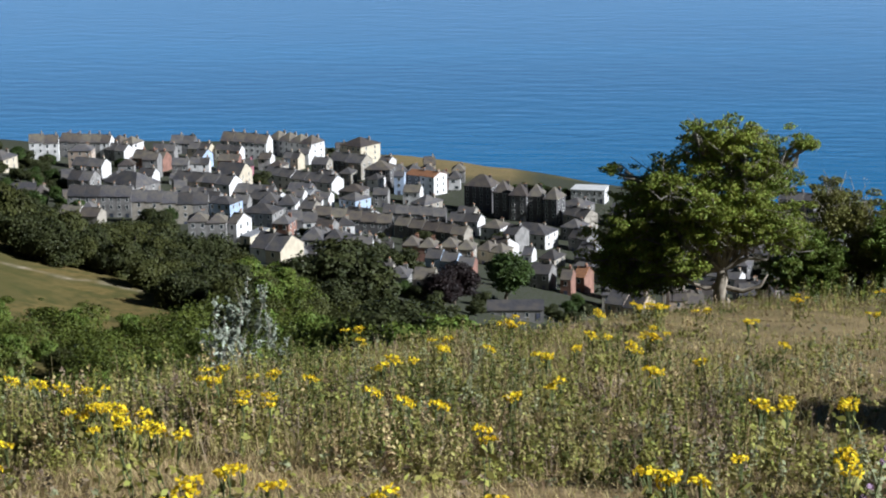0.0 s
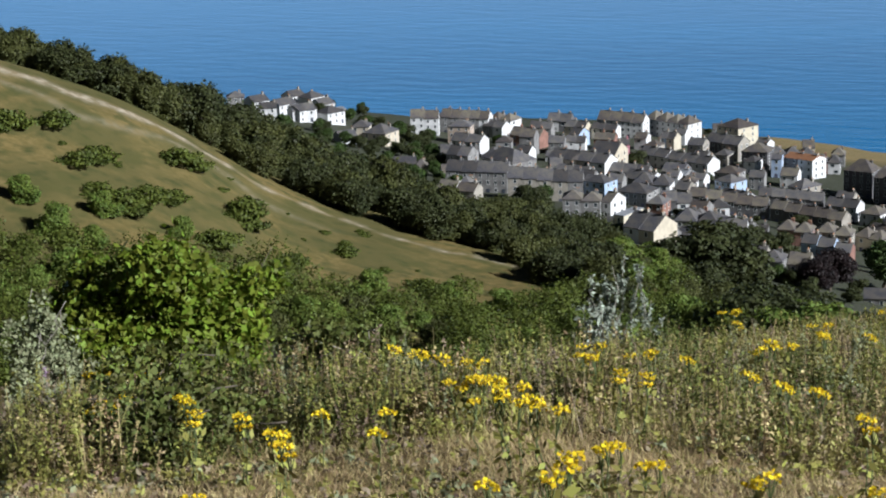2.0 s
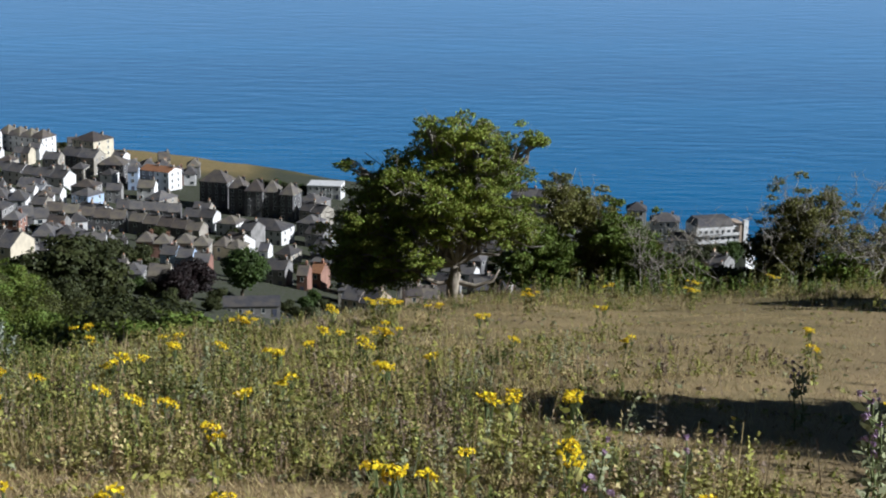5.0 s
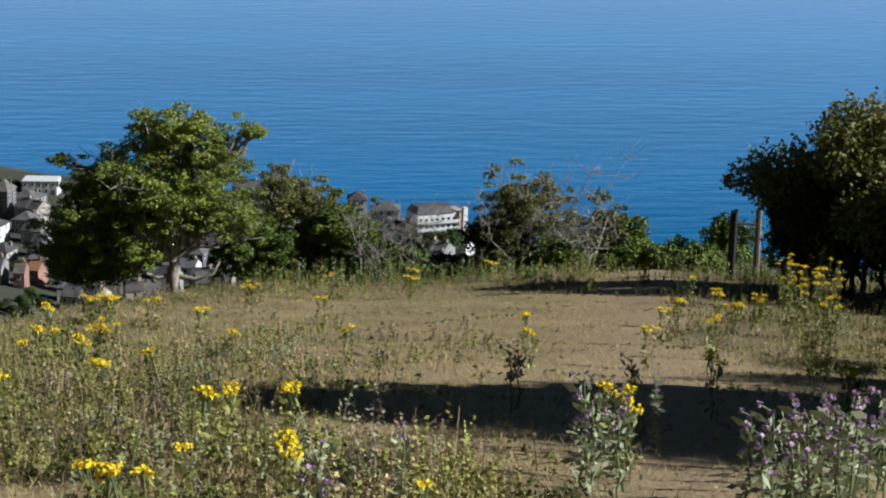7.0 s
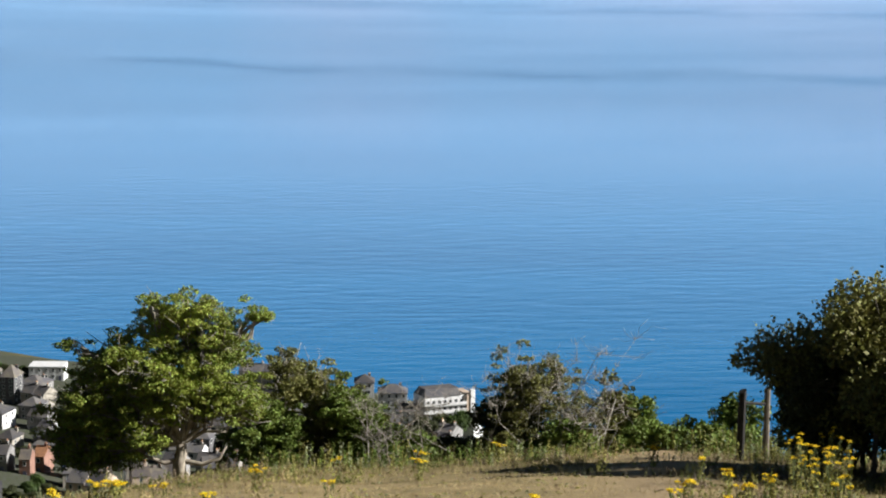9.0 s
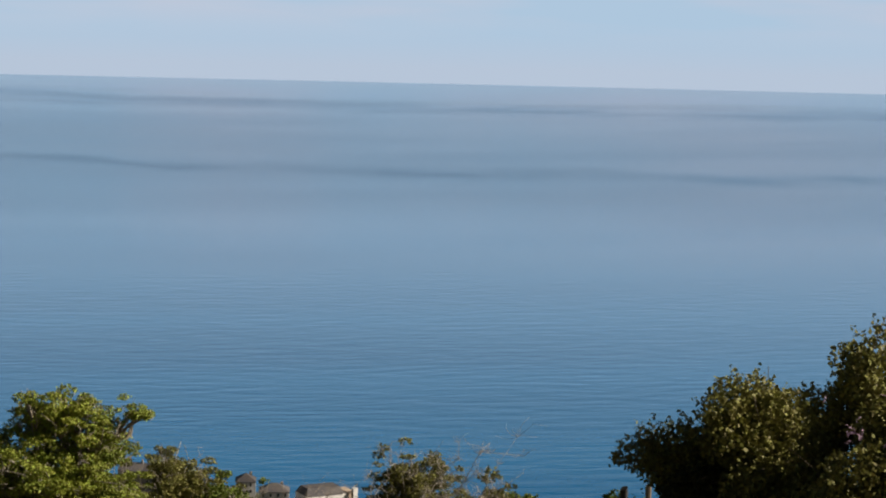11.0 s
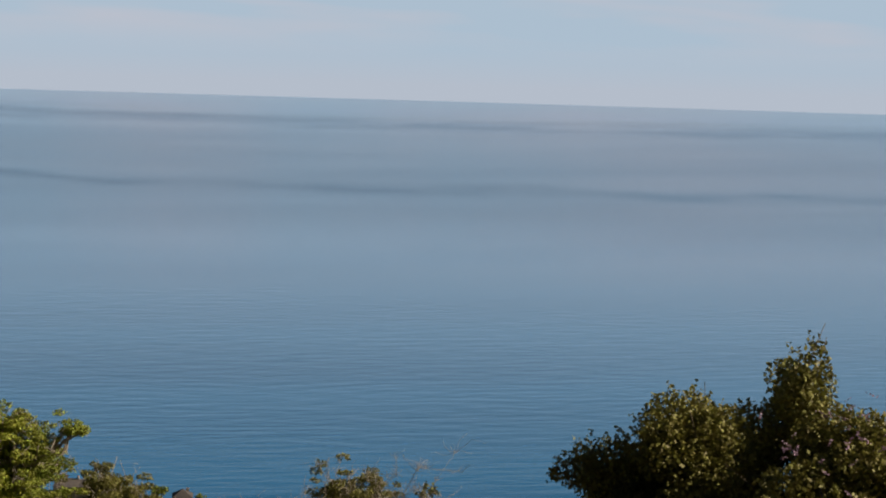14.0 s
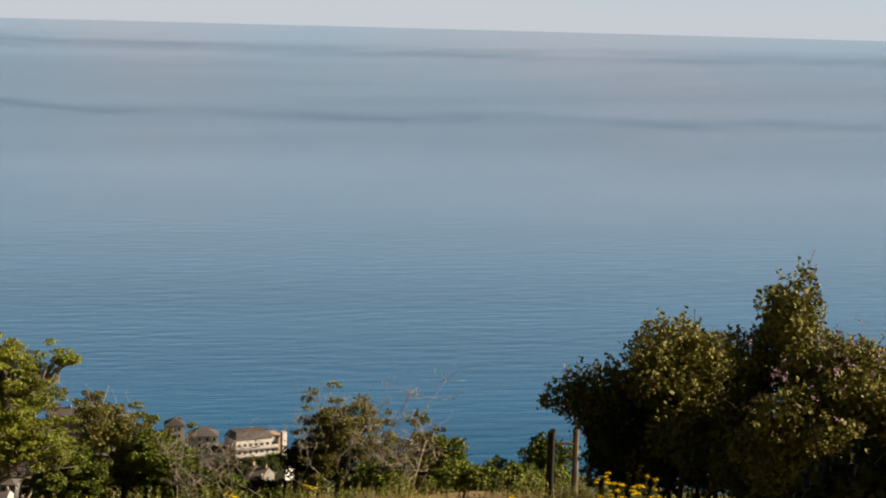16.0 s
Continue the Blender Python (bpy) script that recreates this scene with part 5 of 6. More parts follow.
def filler():
    walls = ("white", "stone", "white", "dark", "cream", "stone", "brick", "white", "buff", "white", "buff", "stone", "white", "stone", "peach", "white", "blue")
    marked = list(TAKEN)
    d = 485.0
    while d < 1040:
        az = -19.5 if d > 640 else -13 if d > 560 else -6
        while az < 9:
            n = int(hr.integers(1, 5))
            w = float(hr.choice([5.5, 6.0, 7.0]))
            dep, st = float(hr.choice([8.0, 9.5, 11.0])), int(hr.choice([2, 2, 2, 3]))
            wl_, cv = walls[int(hr.integers(len(walls)))], ("slate", "slate", "tile")[int(hr.integers(3))]
            rf, skew = ("gable", "gable", "hip")[int(hr.integers(3))], float(hr.normal() * 5) + float(hr.choice([2, -8, -14, -22, -32]))
            mixed = hr.uniform() < 0.5
            dd = d + float(hr.normal() * 5)
            for k in range(n):
                th = radians(-az + skew)
                x = dd * math.sin(radians(az)) + (k + 0.5) * w * math.cos(th)
                y = dd * math.cos(radians(az)) + (k + 0.5) * w * math.sin(th)
                a = math.degrees(math.atan2(x, y))
                lim = np.interp(a, COAST_AZ, COAST_D)
                head = (-9.6 < a < -5.2 and dd > lim - 85) or (-7.5 < a < -1 and dd > 812) or (a > -4.4 and dd < 575)
                if math.hypot(x, y) > lim - 55 or head or hr.uniform() < 0.05 or any((x - tx) ** 2 + (y - ty) ** 2 < (tr + 6.5) ** 2 for tx, ty, tr in TAKEN) or hides(a, math.hypot(x, y), marked):
                    continue
                ww = walls[int(hr.integers(len(walls)))] if mixed else wl_
                house(x, y, -az + skew, w, dep, st, rf, ww, cv, None, "terraced_house" if n > 2 else "house", "houses of the town", plain=dd > 620)
                FILLED.append((x, y, 6.0))
            az += math.degrees(n * w / dd) + float(hr.choice([0.3, 0.5, 0.9]))
        d += float(hr.choice([20, 23, 26]))


filler()
TAKEN += FILLED


# ---- the hotel on the cliff, the boat, trees in the town ----
def seaside_hotel(x, y, turn):
    z = ground_at(x, y)
    root = tagged(new("hotel_building"), "pale modern hotel block with white balcony bands", "hotel")
    root.matrix_basis = Matrix.Translation((x, y, z)) @ pose(0, 0, 0, 0, 0, turn)
    w, d, h = 19.0, 12.0, 13.5
    bm = bmesh.new()
    add_box(bm, -w / 2, -d / 2, -3, w / 2, d / 2, h)
    part("wall", bm, WALLS["white"], root)
    bm = bmesh.new()
    add_box(bm, w / 2 + 1.6, -d / 2 - 1.4, -3, w / 2 + 3.6, -d / 2 + 0.6, h + 2.2)
    part("turret", bm, WALLS["white"], root, "white corner turret")
    bm = bmesh.new()
    add_box(bm, w / 2 - 0.1, -d / 2 - 1.0, -3, w / 2 + 3.3, d / 2 - 1, h + 0.4)
    part("stair_tower", bm, WALLS["peach"], root, "peach-painted stair tower")
    bm = bmesh.new()
    v = [bm.verts.new(p) for p in ((-w / 2, -d / 2 - 0.3, h), (w / 2 - 2.5, -d / 2 - 0.3, h), (w / 2 - 2.5, d / 2, h), (-w / 2, d / 2, h),
                                   (-w / 2 + 1.5, -d / 2 + 3, h + 2.9), (w / 2 - 3, -d / 2 + 2, h + 2.9), (w / 2 - 3, d / 2 - 2, h + 2.9), (-w / 2 + 1.5, d / 2 - 2, h + 2.9))]
    for f in ((4, 5, 6, 7), (0, 1, 5, 4), (1, 2, 6, 5), (2, 3, 7, 6), (3, 0, 4, 7), (3, 2, 1, 0)):
        bm.faces.new([v[i] for i in f])
    part("roof", bm, ROOFS["slate"], root)
    for s in range(4):
        bm = bmesh.new()
        add_box(bm, -w / 2 + 0.2, -d / 2 - 1.5, 3.0 * s + 0.7, w / 2 - 0.4, -d / 2 - 0.02, 3.0 * s + 0.95)
        add_box(bm, -w / 2 + 0.2, -d / 2 - 1.5, 3.0 * s + 0.95, w / 2 - 0.4, -d / 2 - 1.38, 3.0 * s + 1.95)
        part("balcony", bm, WALLS["white"], root, "white balcony front")
        for k in range(7):
            add_window(root, 1.6, 1.9, pose(-w / 2 + 1.6 + k * 2.55, -d / 2 - 0.005, 3.0 * s + 1.05))


seaside_hotel(112.9, 784.9, 16)

bm = bmesh.new()
prof = [(-4.2, 0.05, 0.9), (-3.6, 1.0, 0.7), (0, 1.35, 0.6), (3.4, 1.2, 0.7), (4.2, 0.9, 0.75)]
rows_b = []
for px, hw, top in prof:
    rows_b.append([bm.verts.new((px, -hw, top)), bm.verts.new((px, -hw * 0.5, -0.3)), bm.verts.new((px, hw * 0.5, -0.3)), bm.verts.new((px, hw, top))])
for a, b in zip(rows_b, rows_b[1:]):
    for i in range(4):
        bm.faces.new((a[i], a[(i + 1) % 4], b[(i + 1) % 4], b[i]))
bm.faces.new(rows_b[0]), bm.faces.new(rows_b[-1][::-1])
boat = tagged(new("boat"), "small dark motor boat on the open water", "boat")
part("hull", bm, HULL, boat)
bm = bmesh.new()
add_box(bm, -0.8, -0.8, 0.5, 1.4, 0.8, 2.0)
add_box(bm, -1.0, -0.9, 2.0, 1.6, 0.9, 2.12)
part("cabin", bm, HULL, boat)
boat.matrix_basis = Matrix.Translation((-178, 1161, 0.0)) @ pose(0, 0, 0, 0, 0, 12)

TOWN_TREE = make_tree("town_tree", "rounded green garden tree between the houses", 90, random_clumps(np.random.default_rng(90), 9, 9, 14, 0.35), LEAF_TOWN, 0.34, 200, 0.25, 2.6, core=30, spread=0.35)
COPPER_TREE = make_tree("copper_beech_tree", "dark copper-leaved tree between the houses", 91, random_clumps(np.random.default_rng(91), 11, 10, 15, 0.3), LEAF_COPPER, 0.34, 200, 0.3, 2.6, core=30, spread=0.35)
DARK_TREE = make_tree("town_tree", "dark evergreen garden tree between the houses", 92, random_clumps(np.random.default_rng(92), 9, 8, 14, 0.3), LEAF_DARK, 0.34, 200, 0.3, 2.4, core=30, spread=0.35)


def town_tree(kind, x, y, s):
    d, a = math.hypot(x, y), math.degrees(math.atan2(x, y))
    plant(kind, a, d, s, (x * 37 + y * 11) % 360, 0.4)


town_tree(TOWN_TREE, -60.2, 556.8, 1.84)
town_tree(COPPER_TREE, -71.9, 528.1, 1.31)
town_tree(DARK_TREE, -81.2, 519.7, 0.69)
town_tree(DARK_TREE, -64.4, 534.1, 0.65)
town_tree(TOWN_TREE, -85.5, 521.0, 0.60)
town_tree(DARK_TREE, -74.9, 509.5, 0.65)
town_tree(COPPER_TREE, -74.2, 521.7, 1.12)
town_tree(DARK_TREE, -103.9, 550.3, 1.60)
town_tree(DARK_TREE, -100.2, 568.2, 1.44)
town_tree(DARK_TREE, -93.0, 572.5, 1.28)
town_tree(DARK_TREE, -59.7, 301.1, 1.76)
town_tree(DARK_TREE, -62.5, 298.5, 1.44)
town_tree(TOWN_TREE, -90.1, 480.6, 1.44)
town_tree(DARK_TREE, -200.0, 830.3, 1.12)
town_tree(TOWN_TREE, -207.1, 835.7, 0.60)
town_tree(DARK_TREE, -205.4, 870.1, 0.60)
town_tree(TOWN_TREE, -274.9, 858.0, 0.70)
town_tree(DARK_TREE, -318.4, 851.4, 0.90)
town_tree(DARK_TREE, -299.2, 818.0, 0.90)
town_tree(TOWN_TREE, -320.9, 874.0, 0.80)
town_tree(DARK_TREE, -274.0, 759.0, 0.90)
town_tree(DARK_TREE, -287.2, 777.6, 0.90)
town_tree(TOWN_TREE, -374.4, 933.7, 0.60)
town_tree(DARK_TREE, -361.3, 902.4, 0.80)
town_tree(DARK_TREE, -430.4, 1012.3, 0.80)
town_tree(DARK_TREE, -378.4, 900.8, 0.80)
town_tree(DARK_TREE, -360.7, 869.1, 0.80)
town_tree(TOWN_TREE, -353.7, 866.6, 0.80)
town_tree(DARK_TREE, -339.2, 869.2, 0.80)
town_tree(TOWN_TREE, -319.8, 775.7, 0.80)
town_tree(DARK_TREE, -312.1, 773.4, 0.90)
town_tree(DARK_TREE, -277.6, 994.0, 0.60)
town_tree(DARK_TREE, -233.3, 1075.0, 0.50)
town_tree(DARK_TREE, -197.0, 976.3, 0.50)
town_tree(TOWN_TREE, -143.8, 668.7, 0.50)
town_tree(DARK_TREE, -142.2, 651.7, 0.60)
town_tree(DARK_TREE, -184.5, 619.4, 1.15)
town_tree(DARK_TREE, -178.3, 598.0, 1.2)
town_tree(DARK_TREE, -102.5, 323.1, 0.95)
town_tree(DARK_TREE, -198.1, 650.5, 1.00)
town_tree(TOWN_TREE, -186.1, 631.1, 1.00)
town_tree(DARK_TREE, 109.5, 755.1, 1.44)
town_tree(DARK_TREE, 101.0, 743.2, 1.44)
town_tree(TOWN_TREE, 116.6, 756.1, 1.44)
town_tree(DARK_TREE, -58.2, 695.6, 0.50)
town_tree(DARK_TREE, -50.6, 653.0, 0.60)
town_tree(DARK_TREE, -45.2, 539.9, 0.60)
town_tree(DARK_TREE, -42.2, 536.9, 0.50)
town_tree(TOWN_TREE, -41.2, 554.3, 0.60)
town_tree(DARK_TREE, -38.4, 538.7, 0.60)
town_tree(DARK_TREE, -35.9, 561.6, 0.65)
town_tree(DARK_TREE, -64.0, 510.7, 0.60)
town_tree(TOWN_TREE, -88.5, 871.4, 0.50)
town_tree(DARK_TREE, -86, 881.2, 0.55)
town_tree(DARK_TREE, -82.1, 879, 0.50)
town_tree(TOWN_TREE, -78.1, 876.4, 0.60)
town_tree(DARK_TREE, -74.1, 872.2, 0.55)
town_tree(DARK_TREE, -70, 871, 0.60)
town_tree(TOWN_TREE, -65.9, 868.8, 0.55)
town_tree(DARK_TREE, -62.6, 866.6, 0.50)
town_tree(DARK_TREE, -313.7, 811.8, 0.80)
town_tree(TOWN_TREE, -322.4, 850.8, 0.90)
town_tree(DARK_TREE, -308.2, 826.8, 0.90)
town_tree(DARK_TREE, -296.7, 813.4, 0.90)
town_tree(TOWN_TREE, -281.5, 781.2, 1.00)
town_tree(DARK_TREE, -285.6, 771.7, 0.90)
town_tree(DARK_TREE, -295.4, 781.4, 0.90)
town_tree(TOWN_TREE, -286.3, 740.4, 0.80)
town_tree(DARK_TREE, -269.8, 702.8, 0.90)
town_tree(DARK_TREE, -271.6, 723, 0.80)
town_tree(TOWN_TREE, -264.1, 738.5, 0.80)
town_tree(DARK_TREE, -190.6, 979.5, 0.50)


tr_ = np.random.default_rng(44)
for k in range(190):
    a, d = (tr_.uniform(-16, 6), tr_.uniform(500, 830)) if k < 75 else (tr_.uniform(-27, -18.5), tr_.uniform(600, 960))
    x, y = d * math.sin(radians(a)), d * math.cos(radians(a))
    if all((x - tx) ** 2 + (y - ty) ** 2 > (q * 0.75 + 2.5) ** 2 for tx, ty, q in TAKEN):
        town_tree((TOWN_TREE, DARK_TREE, DARK_TREE)[int(tr_.integers(3))], x, y, float(tr_.uniform(0.4, 0.75) if k < 75 else tr_.uniform(0.6, 1.05)))

# ---- posts by the gap in the hedge ----
def post(az, d, h, r, mat, label, lean=2.0, rail=False):
    ob = tagged(new("fence_post"), label, "post")
    p = polar(az, d)
    ob.matrix_basis = Matrix.Translation(p) @ pose(0, 0, 0, lean, lean * 0.5, az * 7 % 90)
    bm = bmesh.new()
    res = bmesh.ops.create_cone(bm, cap_ends=True, segments=9, radius1=r * 1.06, radius2=r * 0.9, depth=h + 0.5)
    bmesh.ops.translate(bm, verts=res["verts"], vec=(0, 0, (h - 0.5) / 2))
    top = [v for v in bm.verts if v.co.z > h - 0.05]
    for v in top:
        v.co.z += 0.5 * v.co.x
    part("post", bm, mat, ob)
    return ob


post(17.28, 47.0, 1.75, 0.105, POST_DARK, "dark tarred gate post standing by the path gap", 0.3)
post(18.04, 47.5, 1.88, 0.085, POST_PALE, "weathered pale fence post beside the gate post", -0.4)
post(21.2, 43.2, 2.85, 0.06, POST_PALE, "weathered pale fence post in the thicket", 1.0)
post(23.0, 41.4, 3.0, 0.06, POST_PALE, "weathered pale fence post in the thicket", -1.0)
post(26.3, 39.9, 3.15, 0.06, POST_PALE, "weathered fence post in the thicket", 1.0)
rail = tagged(new("fence_rail"), "dark wooden rail between the gate posts", "rail")
pa, pb = polar(17.28, 47.0), polar(18.04, 47.5)
v, f = tube([pa + Vector((0, 0, 1.45)), (pa + pb) / 2 + Vector((0, 0, 1.46)), pb + Vector((0, 0, 1.48))], (0.04, 0.04, 0.04), 6)
child("rail", mesh_from("rail", v, f, [POST_DARK]), rail)


# ---- bare branches in the hedge ----
def dead_branches(az, d, seed, h, n, label, spread=1.0):
    rng = np.random.default_rng(seed)
    ob = tagged(new("dead_bush"), label, "bush")
    p = polar(az, d)
    ob.matrix_basis = Matrix.Translation(p)
    for _ in range(n):
        parts = []
        tip = np.array([rng.normal() * 0.55 * spread, rng.normal() * 0.4, h * rng.uniform(0.6, 1.0)])
        path = limb_path(rng, (rng.normal() * 0.25, rng.normal() * 0.15, -0.1), tip, 0.17, 9)
        parts.append(tube(path, np.linspace(0.017, 0.004, 9), 5))
        for _ in range(34):
            k = int(rng.integers(3, 9))
            a = np.array(path[k])
            b = a + rng.normal(size=3) * np.array([0.26, 0.2, 0.16]) + np.array([0, 0, 0.16])
            parts.append(tube(limb_path(rng, a, b, 0.15, 4), np.linspace(0.006, 0.0028, 4), 4))
        v, f = join(parts)
        child("branch", mesh_from("branch", v, f, [TWIG], smooth=True), ob)
    return ob


dead_branches(6.7, 51, 5, 2.6, 5, "bare grey dead bush in the hedge")
dead_branches(7.5, 51, 6, 2.5, 4, "bare grey dead bush in the hedge")
dead_branches(12.3, 51.5, 7, 3.4, 6, "leafless pale thorn with twisted branches", 1.1)
dead_branches(13.1, 51.5, 9, 2.4, 4, "leafless pale thorn with twisted branches", 1.1)
dead_branches(10.6, 51.5, 10, 3.2, 3, "bare branches rising through the hedge")


# ---- the field: turf, weeds, stalks ----
fr = np.random.default_rng(33)


def field_points(n, want):
    """Places on the near field, thicker near the eye; want(x, y) gives the chance of keeping one."""
    az = fr.uniform(-33, 27, n)
    far = np.interp(az, CREST_AZ, CREST_D) + 3.0
    d = 9.2 + (far - 9.2) * fr.uniform(size=n) ** 1.25
    x, y = d * np.sin(np.radians(az)), d * np.cos(np.radians(az))
    keep = fr.uniform(size=n) < want(x, y)
    x, y = x[keep], y[keep]
    return np.stack([x, y, land(x, y)], -1)


def blades(base, height, width, lean):
    n = len(base)
    a = fr.uniform(0, 2 * math.pi, n)
    side = np.stack([np.cos(a), np.sin(a), 0 * a], -1) * (width * fr.uniform(0.6, 1.4, n))[:, None]
    h = height * fr.uniform(0.5, 1.3, n)
    tip = base + np.stack([fr.normal(size=n) * lean * h, fr.normal(size=n) * lean * h, h], -1)
    return np.stack([base - side, base + side, tip + side * 0.25, tip - side * 0.25], 1)


def patch(x, y, s=1.0, o=0.0):
    return 0.5 + 0.25 * np.sin(x * 0.9 * s + 2.1 * np.sin(y * 0.5 * s + o)) + 0.25 * np.sin(y * 1.3 * s + 1.7 * np.sin(x * 0.6 * s + 2 * o))


def on_path(x, y):
    return np.exp(-((x - np.interp(y, (0, 12, 22, 34, 48), (1.5, 3.5, 6.0, 9.0, 12.8))) / 1.4) ** 2)


def build_turf():
    p = field_points(280000, lambda x, y: (1 - 0.75 * on_path(x, y)) * (0.45 + 0.55 * patch(x, y, 1.6)))
    q = blades(p, 0.06, 0.0028, 0.7)
    p2 = field_points(120000, lambda x, y: weediness(x, y) * (0.4 + 0.6 * patch(x, y, 1.2, 1)))
    q2 = blades(p2, 0.16, 0.0032, 0.4)
    s = np.concatenate([(fr.uniform(size=len(q)) < 0.12), (fr.uniform(size=len(q2)) < 0.55)]).astype(int)
    me = quads_mesh("turf", np.concatenate([q, q2]), [STRAW, STRAW_GREEN], s)
    tagged(new("turf", me), "dry straw-coloured grass over the field", "grass", kind="stuff")


def build_weeds(name, label, n, want, height, leaf, per, mats, shares, droop=0.5, stem_w=0.006, clump=0):
    """Leafy stems over the field; clump: how many grow together out of one stock, all of one kind."""
    p = field_points(n, want)
    tall, kind = np.ones(len(p)), fr.choice(len(mats), size=len(p), p=shares)
    if clump:
        size = fr.uniform(0.10, 0.34, len(p))
        tall = np.repeat(np.exp(fr.normal(size=len(p)) * 0.38), clump)
        kind, size, p = np.repeat(kind, clump), np.repeat(size, clump), np.repeat(p, clump, axis=0)
        off = fr.normal(size=(len(p), 2)) * size[:, None]
        tall = np.minimum(tall, 1.45) * np.exp(-0.5 * (off ** 2).sum(1) / size ** 2 * 0.7)
        p[:, :2] += off
        p[:, 2] = land(p[:, 0], p[:, 1])
    n = len(p)
    h = tall * height * fr.uniform(0.55, 1.3, n) * (0.25 + 0.7 * patch(p[:, 0], p[:, 1], 0.7, 7) + 1.15 * patch(p[:, 0], p[:, 1], 2.6, 3) ** 2.2)
    h = np.minimum(h, 0.72) * (1 - 0.45 * smooth01(np.hypot(p[:, 0], p[:, 1]), 17, 27) * (np.hypot(p[:, 0], p[:, 1]) < 45))
    lean = np.stack([fr.normal(size=n) * 0.16, fr.normal(size=n) * 0.16, np.ones(n)], -1)
    tops = p + lean * h[:, None]
    a = fr.uniform(0, 2 * math.pi, n)
    side = np.stack([np.cos(a), np.sin(a), 0 * a], -1) * stem_w
    stems = np.stack([p - side, p + side, tops + side * 0.5, tops - side * 0.5], 1)
    t = fr.uniform(0.12, 1.0, (n, per))
    ang = fr.uniform(0, 2 * math.pi, (n, per))
    reach = leaf * (1.35 - 0.7 * t) * fr.uniform(0.6, 1.4, (n, per)) * 1.1
    c = p[:, None, :] + lean[:, None, :] * (h[:, None] * t)[..., None]
    c = c + np.stack([np.cos(ang) * reach, np.sin(ang) * reach, -droop * 0.3 * reach], -1)
    out = np.stack([np.cos(ang) * 0.45, np.sin(ang) * 0.45, 0.9 + 0 * ang], -1)
    lv = leaves(fr, c.reshape(-1, 3), leaf, 0.45, out.reshape(-1, 3), 1.7)
    me = quads_mesh(name, np.concatenate([stems, lv]), mats, np.concatenate([kind, np.repeat(kind, per)]))
    tagged(new(name, me), label, "weeds", kind="stuff")


build_turf()
build_weeds("field_weeds", "rank olive-green weeds along the field edge", 4200, lambda x, y: weediness(x, y) * (0.15 + 0.85 * smooth01(patch(x, y, 0.95, 9), 0.25, 0.6)), 0.46, 0.02, 26,
            [WEED, WEED_DARK, WEED_GREY, STRAW_GREEN, DEADSTALK, STRAW], [0.32, 0.22, 0.08, 0.20, 0.06, 0.12], stem_w=0.004, clump=15)
build_weeds("thin_weeds", "thin olive weeds between the stocks", 6500, lambda x, y: weediness(x, y) * (0.2 + 0.8 * patch(x, y, 2.6, 2)), 0.26, 0.02, 16,
            [WEED, STRAW_GREEN, DEADSTALK], [0.42, 0.46, 0.12], stem_w=0.004)
build_weeds("hedge_foot_weeds", "knee-high grey-green weeds along the hedge foot", 16000,
            lambda x, y: smooth01(np.hypot(x, y) + 1.2 * patch(x, y, 1.3, 2), 45.5, 48.5) * smooth01(np.arctan2(x, y), 0.03, 0.06) * (1 - on_path(x, y)), 0.6, 0.034, 26,
            [WEED_GREY, LEAF_MID, WEED], [0.2, 0.5, 0.3], stem_w=0.005)
build_weeds("dry_stalks", "brown dry seed stalks among the weeds", 24000, lambda x, y: weediness(x, y) * patch(x, y, 1.1, 4) * (0.35 + 0.65 * smooth01(patch(x, y, 0.95, 9), 0.3, 0.6)), 0.38, 0.015, 9,
            [DEADSTALK, STRAW], [0.45, 0.55], 0.2, 0.004)
build_weeds("turf_herbs", "low green herbs scattered in the turf", 30000, lambda x, y: 0.7 * patch(x, y, 1.9, 5) ** 2 * (1 - 0.8 * on_path(x, y)), 0.07, 0.028, 9,
            [WEED, WEED_GREY, DEADSTALK], [0.5, 0.2, 0.30], stem_w=0.004)
build_weeds("bramble_patch", "dark green bramble and nettle patches", 1900,
            lambda x, y: (np.arctan2(x, y) < -0.12) * (0.12 + 0.88 * smooth01(np.hypot(x, y), 14.5, 16)) * weediness(x, y) * smooth01(np.sin(x * 0.75 + 0.8) + np.sin(y * 0.55 - x * 0.3) + 0.5 * np.sin(x * 2.3 + y * 1.7), 0.3, 1.2), 0.52, 0.03, 32, [WEED_DARK, LEAF_MID], [0.65, 0.35], stem_w=0.004, clump=14)


